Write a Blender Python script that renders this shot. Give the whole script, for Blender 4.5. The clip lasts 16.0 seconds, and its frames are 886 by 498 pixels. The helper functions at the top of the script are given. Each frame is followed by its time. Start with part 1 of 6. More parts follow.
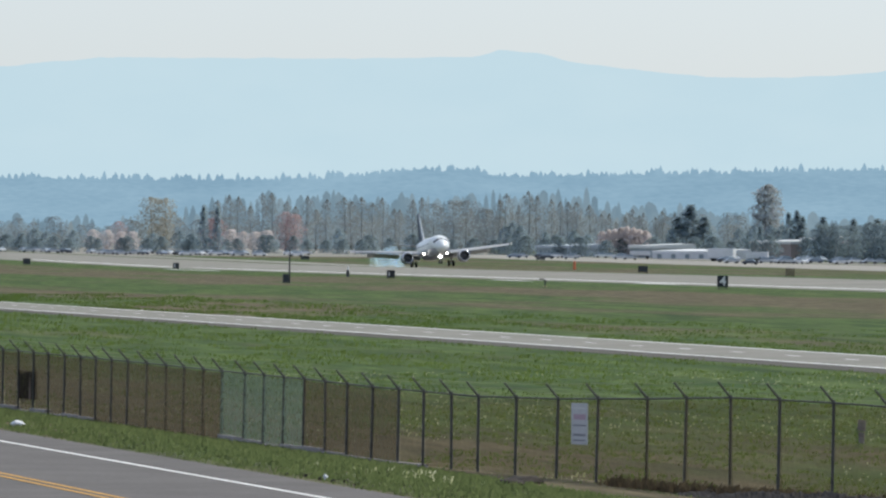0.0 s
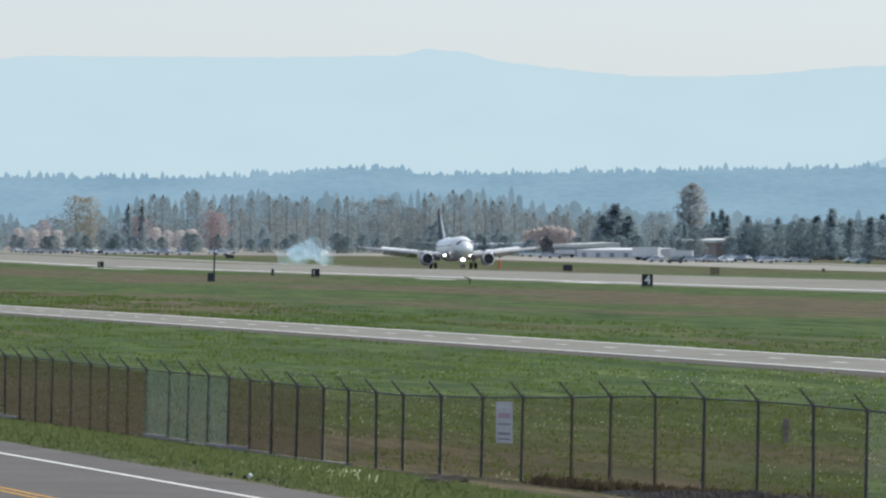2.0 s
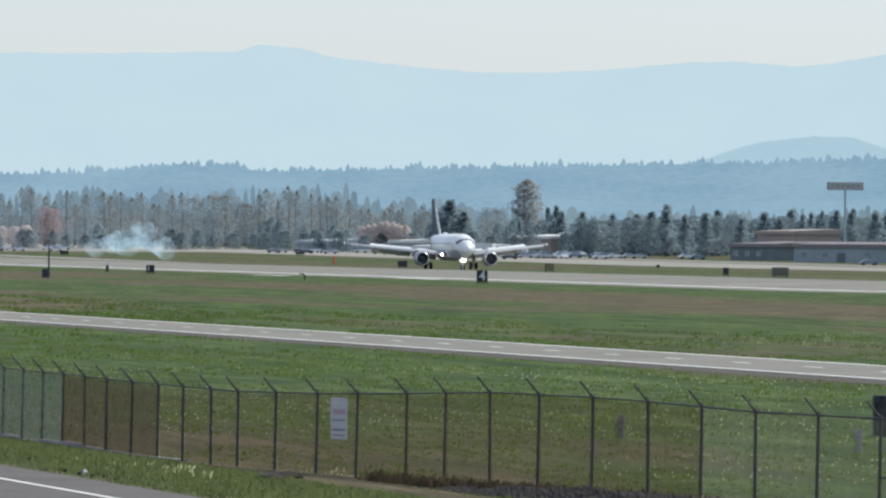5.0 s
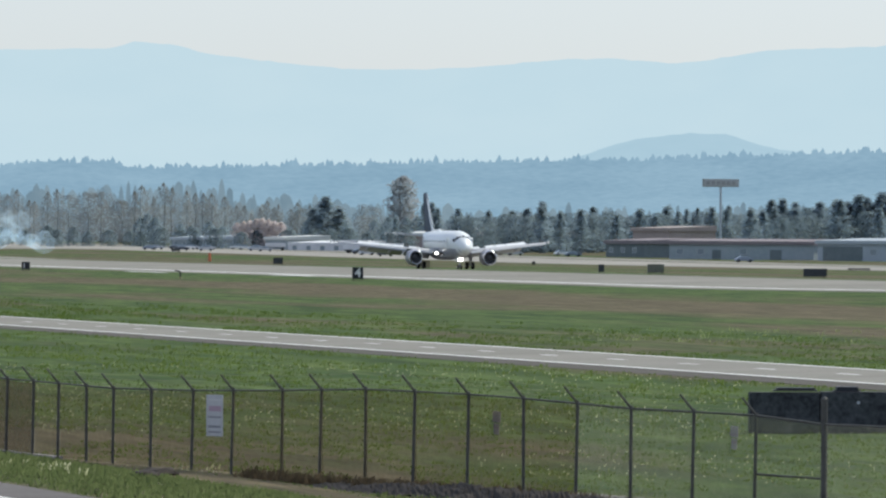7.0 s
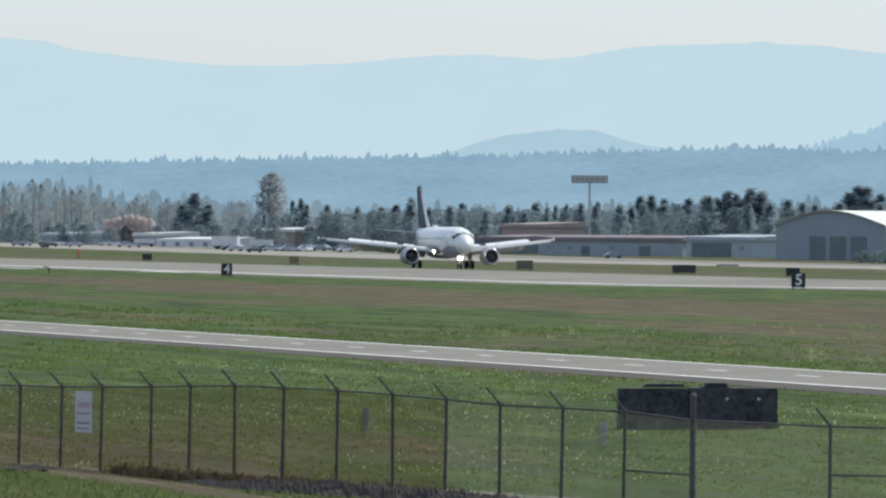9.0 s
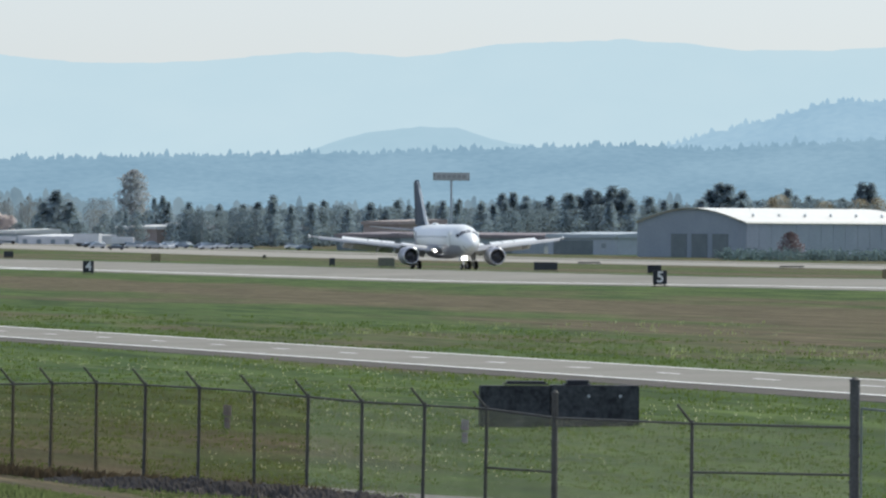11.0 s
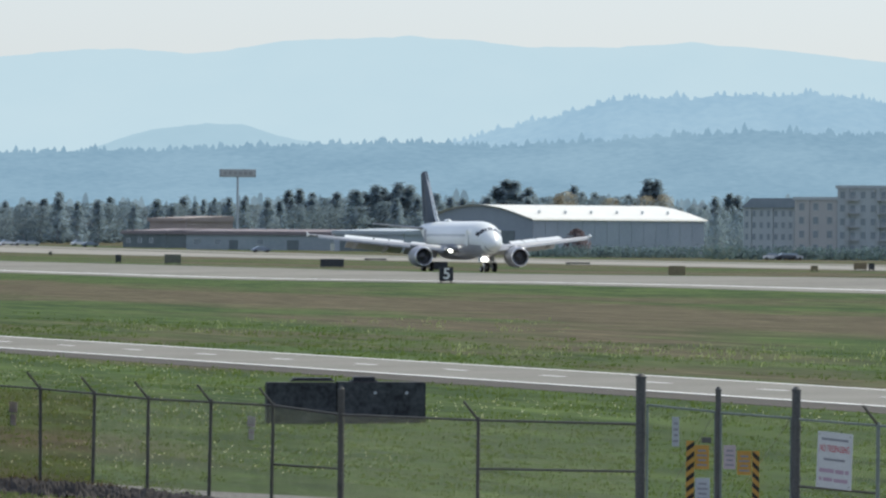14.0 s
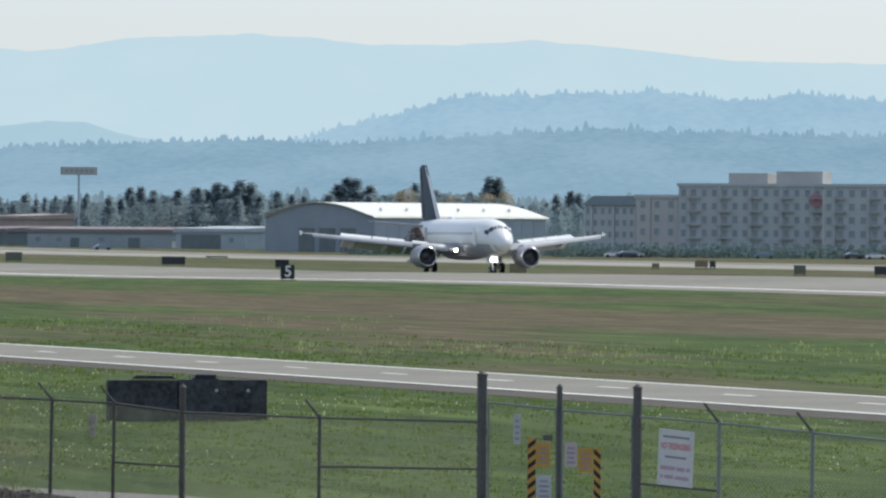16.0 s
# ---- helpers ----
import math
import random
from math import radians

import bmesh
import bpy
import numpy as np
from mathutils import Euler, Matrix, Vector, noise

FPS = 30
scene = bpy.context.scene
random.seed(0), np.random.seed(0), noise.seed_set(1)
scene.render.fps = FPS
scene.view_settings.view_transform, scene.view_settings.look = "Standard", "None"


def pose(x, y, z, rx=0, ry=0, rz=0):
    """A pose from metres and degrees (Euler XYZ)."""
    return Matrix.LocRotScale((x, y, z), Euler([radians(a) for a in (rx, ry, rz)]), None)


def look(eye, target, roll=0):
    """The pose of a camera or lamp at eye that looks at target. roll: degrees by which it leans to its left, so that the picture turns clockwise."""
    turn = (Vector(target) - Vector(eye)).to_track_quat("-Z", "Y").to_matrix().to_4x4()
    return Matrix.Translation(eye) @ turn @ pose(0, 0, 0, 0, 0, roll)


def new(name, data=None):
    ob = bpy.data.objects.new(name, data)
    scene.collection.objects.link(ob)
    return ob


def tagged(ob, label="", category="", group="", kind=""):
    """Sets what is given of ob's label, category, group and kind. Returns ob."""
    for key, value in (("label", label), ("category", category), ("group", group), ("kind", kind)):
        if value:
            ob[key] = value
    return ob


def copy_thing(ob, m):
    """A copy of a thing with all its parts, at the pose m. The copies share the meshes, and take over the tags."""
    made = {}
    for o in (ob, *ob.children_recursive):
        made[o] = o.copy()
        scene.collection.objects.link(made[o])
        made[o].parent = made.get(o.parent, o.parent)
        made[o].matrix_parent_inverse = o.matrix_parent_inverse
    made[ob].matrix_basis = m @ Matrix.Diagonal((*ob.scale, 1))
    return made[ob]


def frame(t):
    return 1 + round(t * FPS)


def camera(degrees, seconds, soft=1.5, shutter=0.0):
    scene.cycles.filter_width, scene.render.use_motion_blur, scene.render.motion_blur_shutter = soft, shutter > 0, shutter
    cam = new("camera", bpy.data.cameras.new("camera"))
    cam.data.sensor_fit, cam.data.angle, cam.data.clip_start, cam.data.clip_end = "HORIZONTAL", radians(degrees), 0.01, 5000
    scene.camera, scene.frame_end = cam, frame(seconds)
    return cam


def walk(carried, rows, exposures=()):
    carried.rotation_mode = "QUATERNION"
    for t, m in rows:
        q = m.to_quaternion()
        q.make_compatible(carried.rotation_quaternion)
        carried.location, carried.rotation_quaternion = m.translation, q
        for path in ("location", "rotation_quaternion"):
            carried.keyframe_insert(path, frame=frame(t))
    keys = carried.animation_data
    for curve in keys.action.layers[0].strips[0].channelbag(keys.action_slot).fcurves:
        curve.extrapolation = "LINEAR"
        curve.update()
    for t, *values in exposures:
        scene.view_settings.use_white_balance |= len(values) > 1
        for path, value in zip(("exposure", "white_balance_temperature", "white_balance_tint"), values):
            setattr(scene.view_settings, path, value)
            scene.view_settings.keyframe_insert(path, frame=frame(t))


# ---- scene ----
# World: y runs along the runway away from the camera, x across it, z = 0 on the runway's crown.
# Directions are counted in steps of 1/14000 radian: u to the right, v downwards.
EYE = Vector((0, 0, 4.2))
STEP = 14000.0


def bearing(u):
    """Angle from the runway's axis, clockwise, of the direction u."""
    return radians(8.46) + (u - 762) / STEP


def level(u):
    """The v of the horizon at u."""
    return 436 + 0.0069 * (u - 784)


def spot(u, v, d):
    """The place d metres off in the direction (u, v)."""
    b = bearing(u)
    return Vector((d * math.sin(b), d * math.cos(b), EYE.z - (v - level(u)) * d / STEP))


cam = camera(6.41, 16.0, soft=2.35)
PAN = [
    (0.0, -0.0, 0.0),
    (0.5, 31.4, 0.3),
    (1.0, 63.2, 0.8),
    (1.5, 96.5, 1.9),
    (2.0, 133.2, 2.3),
    (2.5, 171.8, 3.1),
    (3.0, 215.5, 4.6),
    (5.5, 480.8, 10.5),
    (6.0, 535.5, 12.0),
    (6.5, 590.8, 13.2),
    (7.0, 645.6, 14.8),
    (7.5, 704.3, 16.2),
    (8.0, 762.7, 18.3),
    (8.5, 820.4, 19.9),
    (9.0, 877.4, 21.5),
    (11.5, 1183.0, 27.4),
    (12.0, 1242.5, 28.6),
    (12.5, 1303.3, 29.6),
    (13.0, 1368.0, 30.3),
    (13.5, 1434.7, 31.3),
    (14.0, 1500.1, 32.1),
    (14.5, 1567.1, 33.1),
    (15.0, 1633.1, 34.6),
    (15.5, 1704.3, 35.1),
    (16.0, 1780.8, 36.3),
]
walk(cam, [(t, look(EYE, spot(784 + du, 441 + dv, 100), 0.395)) for t, du, dv in PAN])

# ---- light ----
SUN_AZ, SUN_EL = radians(58), radians(46)
world = bpy.data.worlds.new("sky")
scene.world = world
world.use_nodes = True
wn = world.node_tree.nodes
sky = wn.new("ShaderNodeTexSky")
sky.sky_type, sky.sun_disc = "NISHITA", False
sky.sun_elevation, sky.sun_rotation = SUN_EL, SUN_AZ
sky.air_density, sky.dust_density, sky.ozone_density = 1.2, 0.6, 1.0
wn["Background"].inputs[1].default_value = 0.12
haze = wn.new("ShaderNodeMixRGB")
haze.blend_type = "MULTIPLY"
haze.inputs[0].default_value, haze.inputs[2].default_value = 1.0, (0.76, 0.90, 1.32, 1)
world.node_tree.links.new(sky.outputs[0], haze.inputs[1])
milky = wn.new("ShaderNodeMixRGB")
milky.inputs[0].default_value, milky.inputs[2].default_value = 0.5, (5.9, 6.5, 6.95, 1)
world.node_tree.links.new(haze.outputs[0], milky.inputs[1])
world.node_tree.links.new(milky.outputs[0], wn["Background"].inputs[0])
sun = new("sun", bpy.data.lights.new("sun", "SUN"))
sun.data.energy, sun.data.angle, sun.data.color = 3.8, radians(0.6), (1.0, 0.95, 0.8)
sun.matrix_world = look((0, 0, 50), (-50 * math.sin(SUN_AZ), -50 * math.cos(SUN_AZ), 50 - 50 * math.tan(SUN_EL)))
scene.view_settings.exposure = 0.0


# ---- materials ----
def mat(name, c1, c2=None, scale=1.0, rough=0.9, metal=0.0, bump=0.0, fine=None, spec=0.3):
    """A surface whose colour drifts between c1 and c2 at two scales, with a fine relief."""
    m = bpy.data.materials.new(name)
    m.use_nodes = True
    nt = m.node_tree
    n, l = nt.nodes, nt.links
    bsdf = n["Principled BSDF"]
    bsdf.inputs["Roughness"].default_value = rough
    bsdf.inputs["Metallic"].default_value = metal
    bsdf.inputs["Specular IOR Level"].default_value = spec
    co = n.new("ShaderNodeTexCoord")
    big, small = n.new("ShaderNodeTexNoise"), n.new("ShaderNodeTexNoise")
    big.inputs["Scale"].default_value = scale
    big.inputs["Detail"].default_value = 5
    small.inputs["Scale"].default_value = fine or scale * 9
    small.inputs["Detail"].default_value = 3
    for x in (big, small):
        l.new(co.outputs["Object"], x.inputs["Vector"])
    add = n.new("ShaderNodeMath")
    add.operation = "MULTIPLY_ADD"
    add.inputs[1].default_value, add.inputs[2].default_value = 0.5, 0.0
    l.new(small.outputs[0], add.inputs[0])
    half = n.new("ShaderNodeMath")
    half.operation = "MULTIPLY_ADD"
    half.inputs[1].default_value = 0.5
    l.new(big.outputs[0], half.inputs[0])
    l.new(add.outputs[0], half.inputs[2])
    ramp = n.new("ShaderNodeValToRGB")
    ramp.color_ramp.elements[0].position, ramp.color_ramp.elements[1].position = 0.36, 0.64
    ramp.color_ramp.elements[0].color = (*c1, 1)
    ramp.color_ramp.elements[1].color = (*(c2 or [v * 1.25 for v in c1]), 1)
    l.new(half.outputs[0], ramp.inputs[0])
    l.new(ramp.outputs[0], bsdf.inputs["Base Color"])
    if bump:
        b = n.new("ShaderNodeBump")
        b.inputs["Strength"].default_value = bump
        b.inputs["Distance"].default_value = 0.02
        l.new(small.outputs[0], b.inputs["Height"])
        l.new(b.outputs[0], bsdf.inputs["Normal"])
    return m


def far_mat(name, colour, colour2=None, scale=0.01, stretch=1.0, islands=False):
    """A glowing backdrop of distance with the haze painted into its colour: patches and a finer grain; islands: each
    clump has a tone of its own.
    """
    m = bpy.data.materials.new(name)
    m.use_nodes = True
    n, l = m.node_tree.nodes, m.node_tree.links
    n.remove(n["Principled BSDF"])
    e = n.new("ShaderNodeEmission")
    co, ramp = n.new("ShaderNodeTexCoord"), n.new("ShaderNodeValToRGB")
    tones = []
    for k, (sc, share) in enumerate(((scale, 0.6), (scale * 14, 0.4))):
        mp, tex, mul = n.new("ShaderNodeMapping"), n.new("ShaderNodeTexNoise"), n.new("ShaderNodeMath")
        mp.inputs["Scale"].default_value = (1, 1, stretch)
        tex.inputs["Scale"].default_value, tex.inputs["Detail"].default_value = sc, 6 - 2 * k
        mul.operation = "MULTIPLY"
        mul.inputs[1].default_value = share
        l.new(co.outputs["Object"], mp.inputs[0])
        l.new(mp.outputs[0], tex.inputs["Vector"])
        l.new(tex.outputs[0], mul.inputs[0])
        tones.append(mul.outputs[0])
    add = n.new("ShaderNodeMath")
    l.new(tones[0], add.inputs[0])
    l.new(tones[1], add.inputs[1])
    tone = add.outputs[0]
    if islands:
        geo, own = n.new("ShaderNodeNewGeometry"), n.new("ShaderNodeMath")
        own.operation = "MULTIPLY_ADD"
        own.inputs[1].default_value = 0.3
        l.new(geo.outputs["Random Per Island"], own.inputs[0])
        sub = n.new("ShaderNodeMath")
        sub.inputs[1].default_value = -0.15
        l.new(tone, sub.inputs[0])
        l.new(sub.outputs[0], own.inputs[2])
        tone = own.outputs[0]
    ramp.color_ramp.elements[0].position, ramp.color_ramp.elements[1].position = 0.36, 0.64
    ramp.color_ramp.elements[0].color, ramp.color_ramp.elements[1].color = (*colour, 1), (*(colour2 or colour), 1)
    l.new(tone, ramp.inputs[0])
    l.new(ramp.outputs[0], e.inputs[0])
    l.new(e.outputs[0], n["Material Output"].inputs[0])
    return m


M = {}
def grass_mat():
    """Airfield turf: long streaks of green and dry brown along the runway, mottled and tufted."""
    m = bpy.data.materials.new("airfield_grass")
    m.use_nodes = True
    n, l = m.node_tree.nodes, m.node_tree.links
    bsdf = n["Principled BSDF"]
    bsdf.inputs["Roughness"].default_value = 0.95
    bsdf.inputs["Specular IOR Level"].default_value = 0.1
    co = n.new("ShaderNodeTexCoord")

    def tex(sx, sy, detail, rough=0.6):
        mp, t = n.new("ShaderNodeMapping"), n.new("ShaderNodeTexNoise")
        mp.inputs["Scale"].default_value = (sx, sy, 1)
        t.inputs["Scale"].default_value, t.inputs["Detail"].default_value, t.inputs["Roughness"].default_value = 1, detail, rough
        l.new(co.outputs["Object"], mp.inputs[0])
        l.new(mp.outputs[0], t.inputs["Vector"])
        return t.outputs[0]

    def ramp(src, p0, p1, c0, c1):
        r = n.new("ShaderNodeValToRGB")
        r.color_ramp.elements[0].position, r.color_ramp.elements[1].position = p0, p1
        r.color_ramp.elements[0].color, r.color_ramp.elements[1].color = (*c0, 1), (*c1, 1)
        l.new(src, r.inputs[0])
        return r.outputs[0]

    def mix(kind, fac, a, b):
        x = n.new("ShaderNodeMixRGB")
        x.blend_type = kind
        for i, v in ((0, fac), (1, a), (2, b)):
            if isinstance(v, (int, float)):
                x.inputs[i].default_value = v
            else:
                l.new(v, x.inputs[i])
        return x.outputs[0]

    green = ramp(tex(0.35, 0.06, 6), 0.35, 0.68, (0.028, 0.057, 0.013), (0.08, 0.116, 0.031))
    brown = ramp(tex(0.5, 0.08, 5), 0.35, 0.65, (0.072, 0.061, 0.035), (0.125, 0.096, 0.061))
    sep = n.new("ShaderNodeSeparateXYZ")
    l.new(co.outputs["Object"], sep.inputs[0])
    band = n.new("ShaderNodeValToRGB")
    mr = n.new("ShaderNodeMapRange")
    mr.inputs[1].default_value, mr.inputs[2].default_value = 20, 420
    l.new(sep.outputs[0], mr.inputs[0])
    cr = band.color_ramp
    cr.elements[0].position, cr.elements[0].color = 0.0, (0.52, 0.52, 0.52, 1)
    cr.elements[1].position, cr.elements[1].color = 1.0, (0.44, 0.44, 0.44, 1)
    for p, v in ((1.0, 0.3), (1.16, 0.39), (1.3, 0.45), (0.08, 0.5), (0.12, 0.31), (0.27, 0.3), (0.31, 0.44), (0.37, 0.46), (0.43, 0.34), (0.55, 0.36), (0.61, 0.54), (0.68, 0.54), (0.75, 0.36)):
        e = cr.elements.new(p / 2)
        e.color = (v, v, v, 1)
    l.new(mr.outputs[0], band.inputs[0])
    patch = tex(0.045, 0.006, 5)
    add = n.new("ShaderNodeMath")
    l.new(patch, add.inputs[0])
    l.new(band.outputs[0], add.inputs[1])
    dry = ramp(add.outputs[0], 0.88, 1.08, (0, 0, 0), (0.9, 0.9, 0.9))
    col = mix("MIX", dry, green, brown)
    speck = ramp(tex(3.2, 1.0, 3, 0.75), 0.62, 0.72, (0, 0, 0), (0.6, 0.6, 0.6))
    light = ramp(tex(0.15, 0.03, 3), 0.4, 0.6, (0.085, 0.12, 0.036), (0.15, 0.183, 0.065))
    col = mix("MIX", speck, col, light)
    for sx, sy, lo, hi in ((3.0, 0.14, 0.66, 1.36), (0.9, 0.02, 0.78, 1.24)):
        col = mix("MULTIPLY", 1.0, col, ramp(tex(sx, sy, 4, 0.7), 0.36, 0.64, (lo, lo, lo), (hi, hi, hi)))
    l.new(col, bsdf.inputs["Base Color"])
    bump = n.new("ShaderNodeBump")
    bump.inputs["Strength"].default_value, bump.inputs["Distance"].default_value = 0.6, 0.12
    l.new(tex(2.2, 0.9, 4), bump.inputs["Height"])
    l.new(bump.outputs[0], bsdf.inputs["Normal"])
    return m


M["grass"] = grass_mat()
M["asphalt"] = mat("service_asphalt", (0.165, 0.158, 0.132), (0.235, 0.226, 0.195), 0.15, fine=5, bump=0.2)
M["tarmac"] = mat("street_asphalt", (0.085, 0.077, 0.07), (0.125, 0.115, 0.107), 0.4, fine=8, bump=0.3)
M["gravel"] = mat("dark_gravel", (0.05, 0.045, 0.036), (0.09, 0.08, 0.064), 0.5, fine=9, bump=0.6)
M["concrete"] = mat("runway_concrete", (0.165, 0.158, 0.132), (0.25, 0.24, 0.205), 0.03, fine=0.6)
M["taxi"] = mat("taxiway_concrete", (0.22, 0.21, 0.18), (0.32, 0.305, 0.265), 0.03, fine=0.6)
M["paint"] = mat("white_paint", (0.66, 0.66, 0.63), (0.84, 0.84, 0.81), 0.5)
M["yellow"] = mat("yellow_paint", (0.5, 0.27, 0.05), (0.6, 0.34, 0.08), 0.5)
M["steel"] = mat("galvanised_steel", (0.065, 0.066, 0.064), (0.12, 0.12, 0.116), 2, rough=0.65, metal=0.0)
M["white"] = mat("aircraft_white", (0.76, 0.79, 0.775), (0.81, 0.84, 0.825), 0.4, rough=0.35)


# ---- building blocks ----
def part(name, bm, material, parent=None, label="", smooth=False):
    """Links a bmesh as one mesh object, under a parent where one is given."""
    me = bpy.data.meshes.new(name)
    bm.to_mesh(me)
    bm.free()
    me.materials.append(M[material] if isinstance(material, str) else material)
    if smooth:
        for p in me.polygons:
            p.use_smooth = True
    ob = new(name, me)
    if parent is not None:
        ob.parent = parent
    if label:
        ob["label"] = label
    return ob


def box(bm, x0, x1, y0, y1, z0, z1):
    vs = [bm.verts.new((x, y, z)) for x in (x0, x1) for y in (y0, y1) for z in (z0, z1)]
    for q in ((0, 1, 3, 2), (4, 6, 7, 5), (0, 4, 5, 1), (2, 3, 7, 6), (0, 2, 6, 4), (1, 5, 7, 3)):
        bm.faces.new([vs[i] for i in q])
    return vs


def rod(bm, a, b, r0, r1=None, n=8):
    """A tapered round bar from a to b."""
    a, b = Vector(a), Vector(b)
    r1 = r0 if r1 is None else r1
    q = (b - a).to_track_quat("Z", "Y")
    rings = []
    for c, r in ((a, r0), (b, r1)):
        rings.append([bm.verts.new(c + q @ Vector((r * math.cos(6.2832 * i / n), r * math.sin(6.2832 * i / n), 0))) for i in range(n)])
    for i in range(n):
        bm.faces.new((rings[0][i], rings[0][(i + 1) % n], rings[1][(i + 1) % n], rings[1][i]))
    bm.faces.new(rings[0][::-1])
    bm.faces.new(rings[1])


def loft(bm, rings, caps=True):
    """Skins rings of points of equal count."""
    vs = [[bm.verts.new(p) for p in r] for r in rings]
    n = len(vs[0])
    for a, b in zip(vs, vs[1:]):
        for i in range(n):
            bm.faces.new((a[i], a[(i + 1) % n], b[(i + 1) % n], b[i]))
    if caps:
        bm.faces.new(vs[0][::-1])
        bm.faces.new(vs[-1])
    return vs


# ---- ground ----
PROFILE = [(-3000, -2.2), (-60, -2.0), (2, -1.25), (8, -1.05), (24.5, -1.05), (27, -1.2), (34, -2.05), (60, -1.9), (88, -1.55), (170, -1.02), (190, -0.85),
           (199, -0.68), (226, -0.05), (253, -0.62), (264, -0.7), (6000, -0.7)]


def ease(a, b, x):
    f = min(1.0, max(0.0, (x - a) / (b - a)))
    return f * f * (3 - 2 * f)


def ground_z(x, y):
    """Height of the ground: a slow fall from the runway to the fence, and a slow rise in the distance."""
    xs = x
    if x < 60:
        xs = x + 0.055 * (min(y, 320) - 190)
    z = float(np.interp(xs, [p[0] for p in PROFILE], [p[1] for p in PROFILE]))
    z += 0.6 * ease(150, 195, x) * (1 - ease(640, 860, y))
    return z + 0.0025 * max(0.0, math.hypot(x, y) - 1700)


def rest(u, d):
    """The ground d metres off in the direction u."""
    b = bearing(u)
    x, y = d * math.sin(b), d * math.cos(b)
    return Vector((x, y, ground_z(x, y)))


def stand(u, v):
    """Where the direction (u, v) meets the ground."""
    near, far = 100.0, 4500.0
    for _ in range(50):
        d = (near + far) / 2
        p = rest(u, d)
        if level(u) + (EYE.z - p.z) * STEP / d > v:
            near = d
        else:
            far = d
    return p


def build_ground():
    xs = sorted(set([-3000, -1500, -700, -300, -150, -60] + list(range(-40, 130, 4)) + list(range(130, 300, 6)) + [350, 420, 520, 650, 800, 1000, 1300, 1700, 2300, 3000, 3900, 4900]))
    ys = sorted(set([-3000, -1500, -600, -200, -50, 0, 40, 80] + list(range(100, 360, 8)) + list(range(360, 1000, 40)) + list(range(1000, 2000, 100)) + list(range(2000, 5000, 300))))
    bm = bmesh.new()
    vs = [[bm.verts.new((x, y, ground_z(x, y))) for x in xs] for y in ys]
    for a, b in zip(vs, vs[1:]):
        for i in range(len(xs) - 1):
            bm.faces.new((a[i], a[i + 1], b[i + 1], b[i]))
    tagged(part("ground", bm, "grass", smooth=True), "flat green and brown airfield grass", "ground", kind="structure")


def strip(name, material, left, right, ys, lift, label, category, parent=None):
    """A paved band between two lines x(y), laid on the ground with a shallow edge."""
    bm = bmesh.new()
    rows_ = []
    for y in ys:
        a, b = left(y), right(y)
        k = max(2, int((b - a) / 6) + 1)
        k = 9
        xs = [a + (b - a) * i / (k - 1) for i in range(k)]
        top = [Vector((x, y, ground_z(x, y) + lift)) for x in xs]
        rows_.append([bm.verts.new(p) for p in [top[0] - Vector((0, 0, lift + 0.1))] + top + [top[-1] - Vector((0, 0, lift + 0.1))]])
    for a, b in zip(rows_, rows_[1:]):
        for i in range(len(a) - 1):
            bm.faces.new((a[i], a[i + 1], b[i + 1], b[i]))
    ob = part(name, bm, material, parent)
    if parent is None:
        tagged(ob, label, category, kind="structure")
    return ob


build_ground()
LONG = list(range(-400, 100, 100)) + list(range(100, 1000, 20)) + list(range(1000, 3200, 100))
runway = strip("runway", "concrete", lambda y: 190.0, lambda y: 256.0, LONG, 0.03, "long pale concrete runway with a white edge line", "runway")
taxiway = strip("taxiway", "taxi", lambda y: 352.0, lambda y: 400.0, LONG, 0.03, "pale concrete taxiway behind the runway", "taxiway")
link = strip("taxiway_link", "concrete", lambda y: 256.2, lambda y: 351.8, list(range(2300, 3100, 40)), 0.034, "pale concrete link between runway and taxiway", "taxiway")
apron = strip("apron_road", "concrete", lambda y: 405 + 0.0 * y, lambda y: 425.0, LONG[5:], 0.03, "pale apron road before the buildings", "road")
service = lambda y: 87.8 - 0.0325 * (y - 240)
perimeter = strip("service_road", "asphalt", lambda y: service(y) - 4.5, lambda y: service(y) + 4.5, LONG, 0.03, "grey asphalt two-lane service road with white markings", "road")
shoulder = strip("gravel_shoulder", "gravel", lambda y: service(y) - 7.2, lambda y: service(y) - 4.55, LONG[:45], 0.015, "dark gravel shoulder of the service road", "shoulder")
white_line = lambda y: 21.9 - 0.052 * (y - 163)
yellow_line = lambda y: 17.5 - 0.050 * (y - 162.4)
street = strip("road", "tarmac", lambda y: yellow_line(y) - 7, lambda y: white_line(y) + 1.9, LONG[:30], 0.02, "grey asphalt public road beside the fence", "road")


def marking(name, material, line, w, y0, y1, lift, parent, step=20):
    """A painted line along x = line(y)."""
    bm = bmesh.new()
    n = max(1, int((y1 - y0) / step))
    vs = []
    for i in range(n + 1):
        y = y0 + (y1 - y0) * i / n
        x = line(y)
        vs.append([bm.verts.new((x + s * w / 2, y, ground_z(x + s * w / 2, y) + lift)) for s in (-1, 1)])
    for a, b in zip(vs, vs[1:]):
        bm.faces.new((a[0], a[1], b[1], b[0]))
    return part(name, bm, material, parent)


